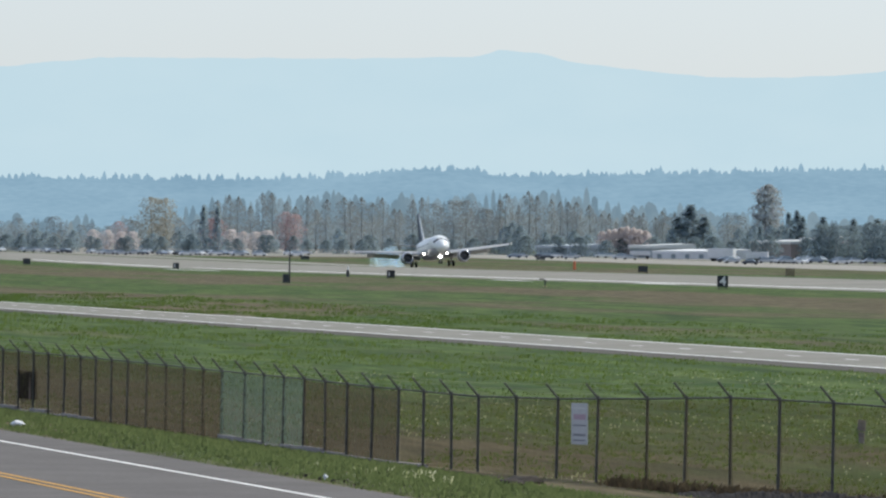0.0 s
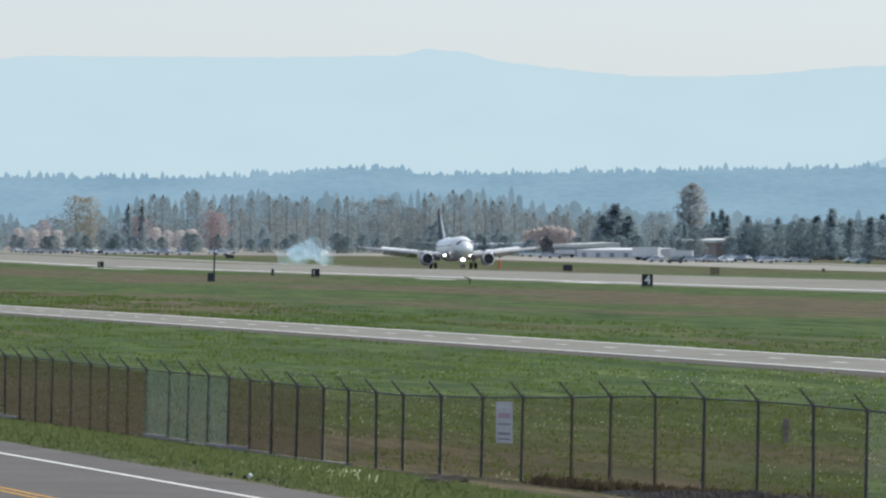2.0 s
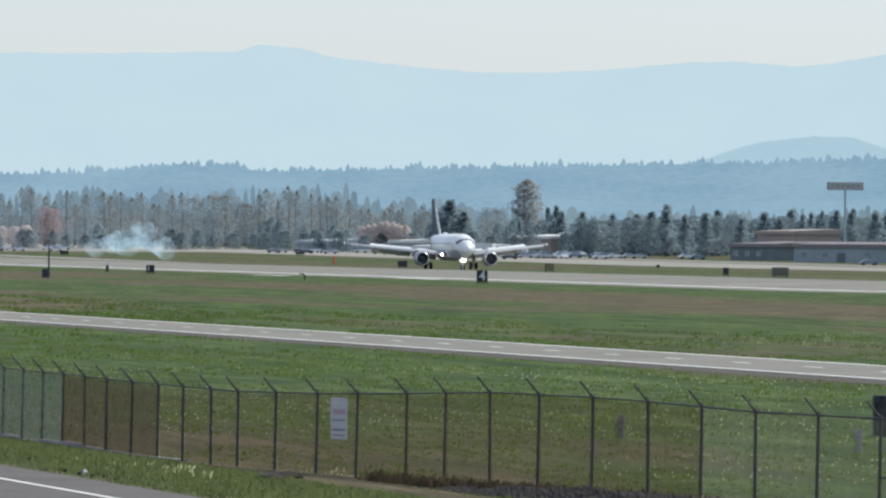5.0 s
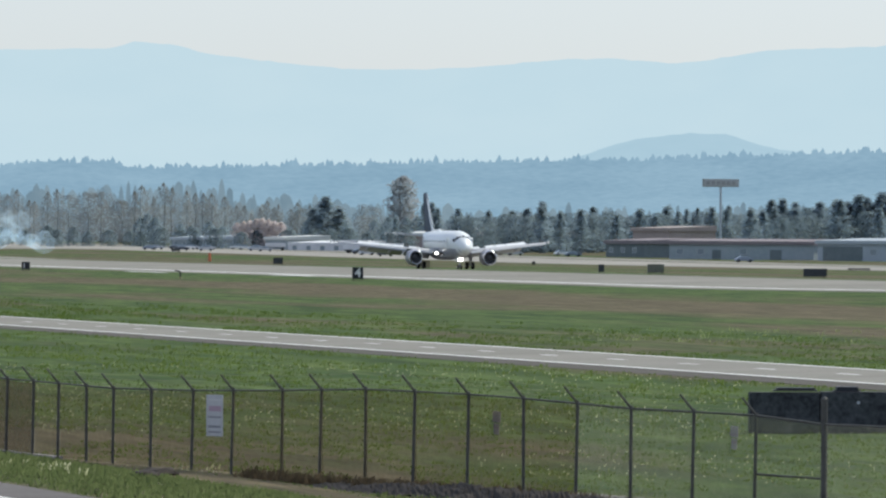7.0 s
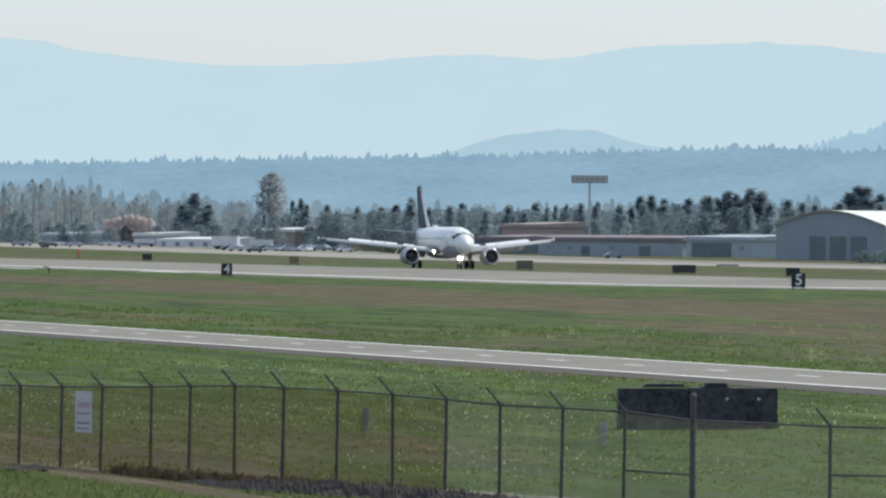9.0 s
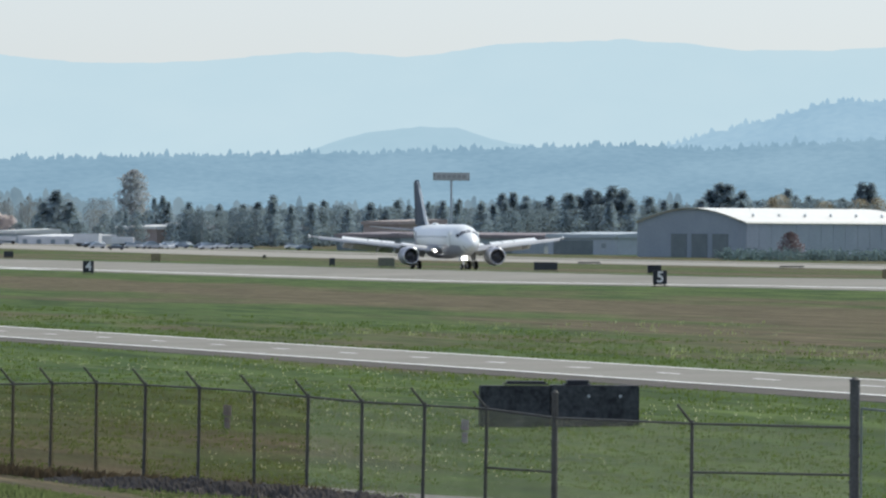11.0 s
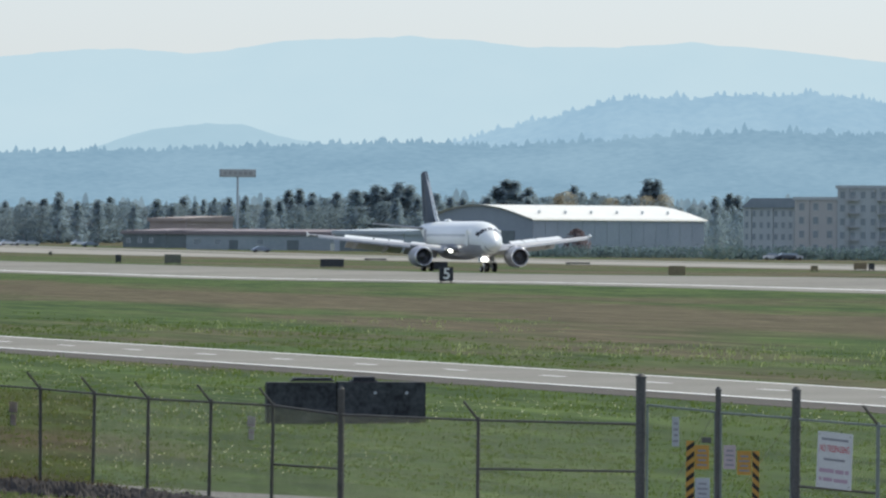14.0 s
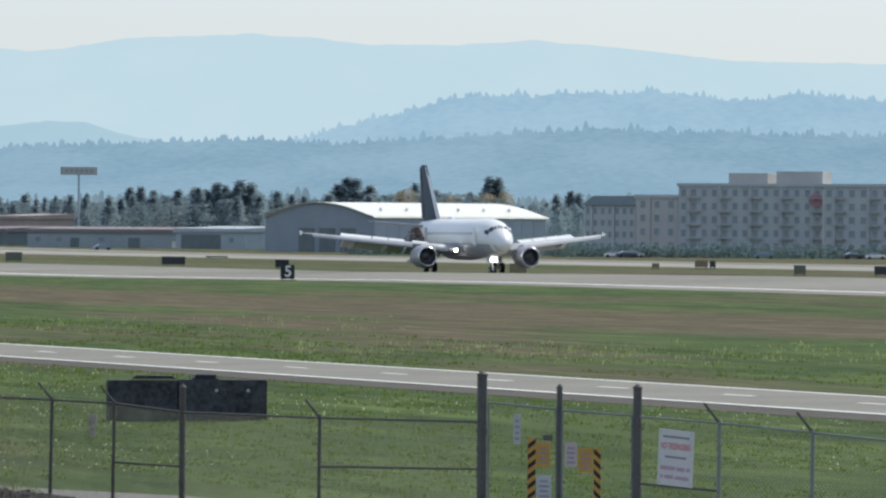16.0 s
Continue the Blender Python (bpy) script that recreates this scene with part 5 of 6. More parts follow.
build_low("long low blue-grey terminal building with a dark roof", 1830, 2085, 1960, 3.8, "low_wall", "low_roof", openings=((0.3, 0.36, 2.5), (0.7, 0.78, 2.6)))
build_low("low grey shed with a wide dark opening", 2092, 2215, 1930, 4.2, "hangar_wall", "hangar_wall", openings=((0.08, 0.65, 3.6),))
build_low("small tan building among the trees", 1765, 1830, 2150, 6.8, "tan_wall", "tan_wall")
build_low("dark low building beside the car park", 1718, 1795, 2050, 3.6, "slate", "low_roof")
build_low("dark low warehouse behind the car park", 1460, 1700, 2400, 4.4, "slate", "low_roof")
build_low("long pale wall of a low shed", 1155, 1268, 2350, 1.6, "white_wall", "white_wall", over=0.1)
build_low("small shed with a bright white roof", 1330, 1400, 2500, 4.4, "tan_wall", "hangar_roof", openings=((0.2, 0.4, 2.6),))
build_low("small shed with a white roof", 1418, 1446, 2480, 5.6, "low_wall", "hangar_roof")
build_low("small hut with a white roof", 1115, 1152, 2420, 3.0, "low_wall", "hangar_roof")
build_low("low grey hut by the trees", 950, 1005, 2500, 2.6, "low_wall", "hangar_wall")


def build_billboard():
    sign = new("pylon_sign")
    tagged(sign, "tall grey roadside sign on a single pole", "sign")
    p = rest(1920, 2100)
    sign.location = p
    bm = bmesh.new()
    rod(bm, (0, 0, -0.2), (0, 0, spot(1920, 346, 2100).z - p.z + 0.2), 0.35, 0.28, 12)
    part("pole", bm, "hangar_wall", sign)
    z0, z1 = spot(1920, 346, 2100).z - p.z, spot(1920, 332, 2100).z - p.z
    bm = bmesh.new()
    box(bm, -4.9, 4.9, -0.4, 0.4, z0, z1)
    bmesh.ops.bevel(bm, geom=list(bm.edges), offset=0.08, segments=1, affect="EDGES")
    face = part("sign_box", bm, "sign_brown", sign, "dull brown-grey sign box")
    bm = bmesh.new()
    box(bm, -4.6, 4.6, -0.45, -0.41, z0 + 0.2, z1 - 0.2)
    part("sign_face", bm, "sign_face", face)
    for i in range(6):
        bm = bmesh.new()
        box(bm, -4.0 + i * 1.38, -3.0 + i * 1.38, -0.48, -0.455, z0 + 0.6, z1 - 0.6)
        part("text_bar", bm, "sign_brown", face)


M["sign_brown"] = mat("sign_brown", (0.3, 0.31, 0.31), (0.35, 0.36, 0.36), 1)
M["sign_face"] = mat("sign_face", (0.42, 0.44, 0.44), (0.48, 0.5, 0.5), 1)
build_billboard()


# ---- parked cars, trailers ----
def car_model(paint):
    car = new("parked_car")
    bm = bmesh.new()
    prof = [(-2.1, 0.35), (-2.15, 0.75), (-1.9, 0.92), (-1.2, 0.98), (1.1, 1.0), (2.0, 0.85), (2.15, 0.6), (2.1, 0.35)]
    loft(bm, [[Vector((s * 0.86, y, z)) for y, z in prof] for s in (-1, 1)])
    part("body", bm, paint, car)
    bm = bmesh.new()
    loft(bm, [[Vector((s * k, y, z)) for y, z, k in ((-1.25, 0.97, 0.82), (-0.6, 1.45, 0.66), (0.7, 1.47, 0.66), (1.6, 0.98, 0.82))] for s in (-1, 1)])
    part("cabin", bm, "pane", car, "dark glass cabin")
    for x in (-0.8, 0.8):
        for y in (-1.35, 1.35):
            bm = bmesh.new()
            rod(bm, (x - 0.1, y, 0.32), (x + 0.1, y, 0.32), 0.32, n=12)
            part("wheel", bm, "rubber", car)
    return car


CARS = []
for nm_, col_ in (("white", (0.7, 0.7, 0.7)), ("silver", (0.4, 0.42, 0.44)), ("dark", (0.05, 0.06, 0.08)), ("blue_grey", (0.18, 0.22, 0.28))):
    M["car_" + nm_] = mat("car_" + nm_, col_, None, 1, rough=0.25, spec=0.6)
    c_ = car_model("car_" + nm_)
    tagged(c_, nm_.replace("_", " ") + " parked car in the distant car park", "car", group="parked cars")
    CARS.append(c_)
used_cars = set()


def park(u, d, turn):
    i = rng.choice((0, 0, 1, 1, 2, 3))
    p = rest(u, d)
    m = pose(p.x, p.y, p.z, 0, 0, turn)
    if i in used_cars:
        copy_thing(CARS[i], m)
    else:
        used_cars.add(i)
        CARS[i].matrix_basis = m


for k_ in range(46):
    park(rng.uniform(-20, 540), rng.uniform(2330, 2480), rng.choice((80, 95, 20)))
for k_ in range(34):
    park(rng.uniform(1275, 1580), rng.uniform(2060, 2260), rng.choice((80, 95, 20)))
for k_ in range(16):
    park(rng.uniform(880, 1150), rng.uniform(2250, 2400), 85)
for u_, d_ in ((1328, 2000), (1962, 1830), (2455, 1840), (2505, 1820), (2720, 1800), (2868, 1628), (2890, 1626), (2902, 1630), (3133, 1628), (3330, 1628), (3290, 1630), (1640, 2120), (1660, 2060), (2820, 1720)):
    park(u_, d_, rng.choice((75, 90, 100)))
for i_ in range(4):
    if i_ not in used_cars:
        CARS[i_].matrix_basis = Matrix.Translation(rest(60 + 30 * i_, 2420))


def build_trailer(u, d, length, height, turn, label):
    t_ = new("box_trailer")
    tagged(t_, label, "trailer")
    p = rest(u, d)
    t_.matrix_basis = pose(p.x, p.y, p.z, 0, 0, turn)
    bm = bmesh.new()
    box(bm, -1.25, 1.25, -length / 2, length / 2, 0.95, height)
    bmesh.ops.bevel(bm, geom=list(bm.edges), offset=0.06, segments=1, affect="EDGES")
    part("cargo_box", bm, "white_wall", t_)
    for y in (-length * 0.35, length * 0.3):
        for x in (-1.0, 1.0):
            bm = bmesh.new()
            rod(bm, (x - 0.15, y, 0.5), (x + 0.15, y, 0.5), 0.5, n=14)
            part("wheel", bm, "rubber", t_)
    bm = bmesh.new()
    box(bm, -0.9, 0.9, -length / 2 + 0.3, length / 2 - 0.3, 0.65, 0.94)
    part("chassis", bm, "slate", t_)


build_trailer(1277, 2180, 7.5, 3.6, 60, "white box truck body parked beside the car park")
build_trailer(1340, 2160, 6.0, 2.8, 75, "white box trailer with a dull side")
build_trailer(1133, 2330, 6.0, 2.2, 80, "low white trailer near the taxiway")


def build_hedge(u0, u1, d, h):
    bm = bmesh.new()
    rnd = random.Random(5)
    u = u0
    while u < u1:
        p = rest(u, d + rnd.uniform(-6, 6))
        for _ in range(70):
            c = p + Vector((rnd.uniform(-1.6, 1.6), rnd.uniform(-1.6, 1.6), rnd.uniform(0, h) * rnd.uniform(0.6, 1.05)))
            s = rnd.uniform(0.25, 0.55)
            v = [bm.verts.new(c + Vector((rnd.uniform(-s, s), rnd.uniform(-s, s), rnd.uniform(-s, s)))) for _ in range(4)]
            bm.faces.new(v[:3])
            bm.faces.new((v[0], v[2], v[3]))
        u += 7
    tagged(part("hedge", bm, "hedge"), "long dark green hedge before the buildings", "hedge", kind="stuff")


build_hedge(2400, 2760, 1700, 2.6)
build_hedge(2760, 3420, 1640, 2.8)

# ---- airfield signs and marks ----
M["sign_black"] = mat("sign_black", (0.018, 0.02, 0.026), (0.03, 0.033, 0.04), 2, rough=0.5)
M["sign_dark"] = mat("sign_back_dark", (0.045, 0.05, 0.055), (0.07, 0.075, 0.08), 2)
M["sign_tan"] = mat("sign_back_tan", (0.2, 0.16, 0.1), (0.27, 0.22, 0.14), 2)
M["sign_green"] = mat("sign_back_green_grey", (0.12, 0.13, 0.1), (0.17, 0.18, 0.14), 2)
M["orange"] = mat("orange_plastic", (0.6, 0.16, 0.08), (0.7, 0.22, 0.12), 2)


def airfield_sign(u, d, w, h, material, label, digit="", bars=0, legs=2, turn=0.0):
    """A panel on short legs with a housing; digit: a big white number on its face."""
    p = rest(u, d)
    s = new("airfield_sign")
    tagged(s, label, "sign", group="airfield signs")
    s.matrix_basis = pose(p.x, p.y, p.z, 0, 0, turn)
    leg = 0.22
    bm = bmesh.new()
    box(bm, -w / 2, w / 2, -0.18, 0.18, leg, leg + h)
    bmesh.ops.bevel(bm, geom=list(bm.edges), offset=0.03, segments=2, affect="EDGES")
    body = part("panel", bm, material, s)
    for i in range(legs):
        bm = bmesh.new()
        x = -w * 0.36 + w * 0.72 * i / (legs - 1)
        rod(bm, (x, 0, -0.1), (x, 0, leg + 0.02), 0.06, n=8)
        part("leg", bm, "steel", s)
    bm = bmesh.new()
    box(bm, -w / 2 - 0.15, w / 2 + 0.15, -0.35, 0.35, -0.1, 0.06)
    part("base_plate", bm, "gravel", s)
    if digit:
        cu = bpy.data.curves.new("digit", "FONT")
        cu.body, cu.align_x, cu.align_y, cu.size, cu.extrude, cu.offset = digit, "CENTER", "CENTER", h * 1.12, 0.006, 0.025
        ob = new("digit", cu)
        me = bpy.data.meshes.new_from_object(ob.evaluated_get(bpy.context.evaluated_depsgraph_get()))
        bpy.data.objects.remove(ob)
        me.materials.clear()
        me.materials.append(M["paint"])
        ob = new("digit", me)
        ob.parent = body
        ob.matrix_basis = Matrix.Translation((0, -0.19, leg + h / 2)) @ Matrix.Rotation(radians(90), 4, "X")
        ob["label"] = "white numeral"
    for i in range(bars):
        bm = bmesh.new()
        x = -w * 0.22 + w * 0.44 * i / max(1, bars - 1)
        box(bm, x - w * 0.07, x + w * 0.07, -0.195, -0.185, leg + h * 0.2, leg + h * 0.8)
        part("text_bar", bm, "sign_white", body)
    return s


airfield_sign(1279, 990, 1.35, 1.45, "sign_black", "black runway distance sign with a white four", "4")
airfield_sign(2290, 745, 1.3, 1.3, "sign_black", "black runway distance sign with a white five", "5")
airfield_sign(692, stand(692, 494).length, 1.25, 1.15, "sign_black", "black runway distance sign with a pale panel", "", 1)
airfield_sign(312, stand(312, 477).length, 1.2, 1.1, "sign_dark", "small dark airfield sign near the runway", "", 1)
airfield_sign(48, 1800, 1.7, 1.3, "sign_dark", "small dark airfield sign near the runway")
for u_, x_, w_, h_, mt_, lb_ in ((1138, 262, 1.8, 1.15, "sign_dark", "dark back of an airfield sign beside the runway"), (1398, 262, 1.6, 1.2, "sign_tan", "tan back of an airfield sign beside the runway"), (1710, 262, 0.85, 1.1, "sign_dark", "small dark airfield sign beside the runway"),
                                 (1806, 262, 2.5, 1.3, "sign_green", "grey-green airfield sign beside the runway"), (2088, 264, 3.3, 1.1, "sign_dark", "long dark airfield sign beside the runway"), (2280, 262, 1.8, 1.0, "sign_black", "black back of an airfield sign beside the runway"),
                                 (2698, 262, 2.0, 1.1, "sign_tan", "tan airfield sign beside the runway"), (3196, 300, 1.4, 1.05, "sign_green", "grey-green airfield sign beside the runway"), (3340, 310, 1.7, 1.0, "sign_dark", "dark brown airfield sign beside the runway"),
                                 (2941, 330, 1.0, 0.6, "sign_tan", "low tan airfield sign in the grass"), (3022, 345, 1.9, 0.95, "sign_tan", "tan airfield sign with a dark end"), (3042, 346, 0.8, 0.9, "sign_dark", "small dark airfield sign by the taxiway"),
                                 (957, 350, 2.4, 0.7, "sign_dark", "low dark airfield sign by the taxiway"), (540, 275, 2.2, 0.9, "sign_dark", "dark airfield sign by the taxiway link")):
    airfield_sign(u_, x_ / math.sin(bearing(u_)), w_, h_, mt_, lb_)
for u_, x_ in ((2165, 345), (2523, 345), (1590, 330)):
    airfield_sign(u_, x_ / math.sin(bearing(u_)), 4.0 if u_ > 2000 else 0.6, 0.22 if u_ > 2000 else 0.5, "sign_black", "low dark strip of equipment in the grass")


def build_mast():
    p = stand(510, 501)
    d = math.hypot(p.x, p.y)
    s = d / STEP
    mast = new("equipment_mast")
    tagged(mast, "slim dark equipment mast with a cabinet at its foot", "mast")
    mast.location = p
    bm = bmesh.new()
    rod(bm, (0.2, 0, -0.1), (0.25, 0, 60 * s), 0.14, 0.1, 8)
    part("pole", bm, "sign_dark", mast)
    bm = bmesh.new()
    box(bm, -0.75, 0.1, -0.3, 0.3, 0.0, 16 * s)
    bmesh.ops.bevel(bm, geom=list(bm.edges), offset=0.03, segments=1, affect="EDGES")
    cab = part("cabinet", bm, "sign_green", mast, "grey cabinet")
    bm = bmesh.new()
    box(bm, -0.7, 0.05, -0.33, -0.305, 0.15, 15 * s)
    part("cabinet_door", bm, "sign_dark", cab)


def build_post_light(u, v, h, label, tip):
    p = stand(u, v)
    ob = new("marker_post")
    tagged(ob, label, "marker")
    ob.location = p
    bm = bmesh.new()
    rod(bm, (0, 0, -0.1), (0, 0, h * 0.62), 0.3, 0.22, 8)
    part("body", bm, "sign_dark", ob)
    bm = bmesh.new()
    rod(bm, (0, 0, h * 0.62), (0, 0, h), 0.14, 0.1, 8)
    part("top", bm, tip, ob)


def build_cone():
    p = rest(1017, 1700)
    ob = new("windsock_pole")
    tagged(ob, "small orange marker beside the taxiway", "marker")
    ob.location = p
    bm = bmesh.new()
    rod(bm, (0, 0, 0), (0, 0, 1.9), 0.36, 0.22, 12)
    part("marker_body", bm, "orange", ob)
    bm = bmesh.new()
    box(bm, -0.5, 0.5, -0.5, 0.5, -0.1, 0.08)
    part("foot", bm, "sign_dark", ob)


def build_weathervane():
    """A low bent arm on a post in the grass."""
    p = stand(965, 508)
    ob = new("bent_marker")
    tagged(ob, "low dark bent marker arm in the grass", "marker")
    ob.location = p
    bm = bmesh.new()
    rod(bm, (0, 0, -0.1), (0, 0, 0.75), 0.08, n=8)
    rod(bm, (0.15, 0, 0.6), (-0.1, 0, 0.95), 0.1, 0.09, 8)
    rod(bm, (-0.1, 0, 0.95), (-0.75, 0, 1.05), 0.09, 0.05, 8)
    part("arm", bm, "sign_dark", ob)
    bm = bmesh.new()
    rod(bm, (0, 0, -0.05), (0, 0, 0.15), 0.3, 0.2, 10)
    part("foot", bm, "sign_tan", ob)


build_mast()
build_post_light(616, 490, 1.7, "dark runway marker post with a pale top", "white_wall")
build_cone()
build_weathervane()


# ---- concrete vault ----
def concrete_vault():
    M["vault"] = mat("blackened_concrete", (0.024, 0.026, 0.03), (0.085, 0.09, 0.097), 1.3, fine=7, bump=0.4)
    m, w = frame_at(1975, 253, 2255, 253.4)
    v = new("concrete_vault")
    tagged(v, "large blackened concrete utility vault with loose lids on the grass", "vault")
    v.matrix_basis = m
    h = 1.42
    bm = bmesh.new()
    box(bm, 0, w * 0.44, 0, 1.1, 0, h - 0.03)
    bmesh.ops.bevel(bm, geom=list(bm.edges), offset=0.03, segments=2, affect="EDGES")
    part("body", bm, "vault", v)
    bm = bmesh.new()
    box(bm, w * 0.443, w, -0.08, 1.1, 0, h)
    bmesh.ops.bevel(bm, geom=list(bm.edges), offset=0.03, segments=2, affect="EDGES")
    part("body", bm, "vault", v)
    for f0, f1, z in ((0.15, 0.43, 0.12), (0.53, 0.7, 0.16)):
        bm = bmesh.new()
        box(bm, w * f0, w * f1, 0.2, 1.0, h + 0.01, h + 0.05)
        box(bm, w * f0 + 0.1, w * f1 - 0.08, 0.25, 0.95, h + 0.05, h + z)
        bmesh.ops.bevel(bm, geom=list(bm.edges), offset=0.015, segments=1, affect="EDGES")
        part("lid", bm, "sign_black", v, "black steel lid")
    for f in (0.68, 0.88):
        bm = bmesh.new()
        rod(bm, (w * f, -0.1, h * 0.76), (w * f, -0.075, h * 0.76), 0.055, n=10)
        part("lifting_eye", bm, "grey_sign", v)


concrete_vault()


# ---- pickup ----
def build_pickup():
    M["truck_paint"] = mat("dark_green_paint", (0.035, 0.043, 0.046), (0.045, 0.054, 0.056), 1, rough=0.12, spec=0.9)
    M["chrome"] = mat("chrome", (0.7, 0.7, 0.72), (0.75, 0.75, 0.77), 2, rough=0.08, metal=1.0)
    M["headlamp"] = lamp_mat("headlamp", (1.0, 0.88, 0.75), 1.2)
    M["indicator"] = lamp_mat("indicator", (1.0, 0.25, 0.05), 0.4)
    g = bpy.data.materials.new("windscreen_glass")
    g.use_nodes = True
    n, l = g.node_tree.nodes, g.node_tree.links
    tr, gl, mx = n.new("ShaderNodeBsdfTransparent"), n.new("ShaderNodeBsdfGlossy"), n.new("ShaderNodeMixShader")
    tr.inputs[0].default_value = (0.55, 0.62, 0.59, 1)
    gl.inputs["Roughness"].default_value = 0.03
    mx.inputs[0].default_value = 0.006
    l.new(tr.outputs[0], mx.inputs[1])
    l.new(gl.outputs[0], mx.inputs[2])
    l.new(mx.outputs[0], n["Material Output"].inputs[0])
    M["glass"] = g
    t = new("pickup_truck")
    tagged(t, "dark green pickup truck with lit headlamps driving on the road", "truck")
    # nose points to -y; origin at the ground below the middle
    hw_ = 0.95

    def shell(name, secs, material, label="", parent=None, bevel=0.03, smooth=False):
        bm = bmesh.new()
        loft(bm, [[Vector(p) for p in s] for s in secs])
        bmesh.ops.recalc_face_normals(bm, faces=bm.faces)
        bmesh.ops.bevel(bm, geom=list(bm.edges), offset=bevel, segments=2, affect="EDGES")
        return part(name, bm, material, parent or t, label, smooth)

    def sec(y, w, z0, z1, crown=0.0):
        return [(-w, y, z0), (w, y, z0), (w, y, z1 - 0.12), (w * 0.9, y, z1), (0, y, z1 + crown), (-w * 0.9, y, z1), (-w, y, z1 - 0.12)]

    shell("hood", [sec(-2.55, 0.72, 0.4, 0.78, 0.03), sec(-2.3, 0.88, 0.4, 0.9, 0.05), sec(-1.0, hw_, 0.45, 1.1, 0.06)], "truck_paint", "dark green hood and wings", smooth=True)
    shell("lower_cab", [sec(-1.0, hw_, 0.4, 1.1), sec(0.75, hw_, 0.4, 1.12)], "truck_paint")
    shell("bed", [[(-hw_, 0.78, 0.5), (hw_, 0.78, 0.5), (hw_, 0.78, 1.15), (hw_ - 0.08, 0.78, 1.15), (hw_ - 0.08, 0.78, 0.7), (-hw_ + 0.08, 0.78, 0.7), (-hw_ + 0.08, 0.78, 1.15), (-hw_, 0.78, 1.15)],
                  [(-hw_, 2.7, 0.5), (hw_, 2.7, 0.5), (hw_, 2.7, 1.15), (hw_ - 0.08, 2.7, 1.15), (hw_ - 0.08, 2.7, 0.7), (-hw_ + 0.08, 2.7, 0.7), (-hw_ + 0.08, 2.7, 1.15), (-hw_, 2.7, 1.15)]], "truck_paint", "open cargo bed", bevel=0.012)
    shell("tailgate", [[(-0.86, y, z) for z in (0.7, 1.15)] + [(0.86, y, z) for z in (1.15, 0.7)] for y in (2.62, 2.69)], "truck_paint", bevel=0.01)
    # roof on six pillars
    shell("roof", [[(-0.66, -0.22, 1.66), (0.66, -0.22, 1.66), (0.62, -0.2, 1.71), (0, -0.2, 1.74), (-0.62, -0.2, 1.71)], [(-0.68, 0.2, 1.68), (0.68, 0.2, 1.68), (0.63, 0.2, 1.76), (0, 0.2, 1.79), (-0.63, 0.2, 1.76)], [(-0.67, 0.68, 1.66), (0.67, 0.68, 1.66), (0.62, 0.66, 1.73), (0, 0.66, 1.76), (-0.62, 0.66, 1.73)]], "truck_paint", "pale-reflecting cab roof", smooth=True)
    for s in (-1, 1):
        for a, b in (((0.88, -0.92, 1.08), (0.65, -0.2, 1.69)), ((0.9, 0.2, 1.1), (0.67, 0.2, 1.7)), ((0.9, 0.72, 1.1), (0.66, 0.66, 1.69))):
            bm = bmesh.new()
            rod(bm, (s * a[0], a[1], a[2]), (s * b[0], b[1], b[2]), 0.045, n=8)
            part("pillar", bm, "truck_paint", t)
        bm = bmesh.new()
        loft(bm, [[Vector((s * x, y, z)) for x, y, z in ((0.88, -0.85, 1.1), (0.89, 0.7, 1.1), (0.65, 0.64, 1.68), (0.64, -0.2, 1.68))], [Vector((s * (x - 0.01), y, z)) for x, y, z in ((0.88, -0.85, 1.1), (0.89, 0.7, 1.1), (0.65, 0.64, 1.68), (0.64, -0.2, 1.68))]])
        part("side_window", bm, "glass", t).visible_shadow = False
        bm = bmesh.new()
        loft(bm, [[Vector((s * x, y, z)) for x, z in ((0.98, 1.1), (1.2, 1.12), (1.2, 1.3), (0.98, 1.28))] for y in (-0.78, -0.64)])
        bmesh.ops.bevel(bm, geom=list(bm.edges), offset=0.03, segments=2, affect="EDGES")
        mir = part("wing_mirror", bm, "sign_black", t, "black wing mirror with a chrome rim")
        bm = bmesh.new()
        rod(bm, (s * 0.9, -0.72, 1.15), (s * 1.0, -0.72, 1.17), 0.03, n=8)
        box(bm, min(s * 0.99, s * 1.19), max(s * 0.99, s * 1.19), -0.8, -0.785, 1.11, 1.14)
        part("mirror_trim", bm, "chrome", mir)
        bm = bmesh.new()
        box(bm, min(s * 0.5, s * 0.84), max(s * 0.5, s * 0.84), -2.57, -2.45, 0.59, 0.75)
        bmesh.ops.bevel(bm, geom=list(bm.edges), offset=0.02, segments=2, affect="EDGES")
        part("headlight", bm, "headlamp", t, "lit warm headlamp")
        bm = bmesh.new()
        box(bm, min(s * 0.5, s * 0.84), max(s * 0.5, s * 0.84), -2.57, -2.45, 0.49, 0.57)
        part("turn_signal", bm, "indicator", t, "orange turn signal")
        for y in (-1.75, 1.75):
            bm = bmesh.new()
            loft(bm, [[Vector((s * x, y + r * math.cos(a), 0.36 + r * math.sin(a))) for a in [6.28318 * i / 20 for i in range(20)]] for x, r in ((0.7, 0.26), (0.72, 0.35), (0.9, 0.35), (0.93, 0.26))])
            wh = part("wheel", bm, "rubber", t)
            bm = bmesh.new()
            rod(bm, (s * 0.75, y, 0.36), (s * 0.945, y, 0.36), 0.2, n=14)
            part("rim", bm, "chrome", wh)
        bm = bmesh.new()
        rod(bm, (s * 0.36, 0.15, 1.0), (s * 0.36, 0.3, 1.35), 0.24, 0.2, 10)
        rod(bm, (s * 0.36, 0.3, 1.36), (s * 0.36, 0.33, 1.52), 0.13, 0.12, 10)
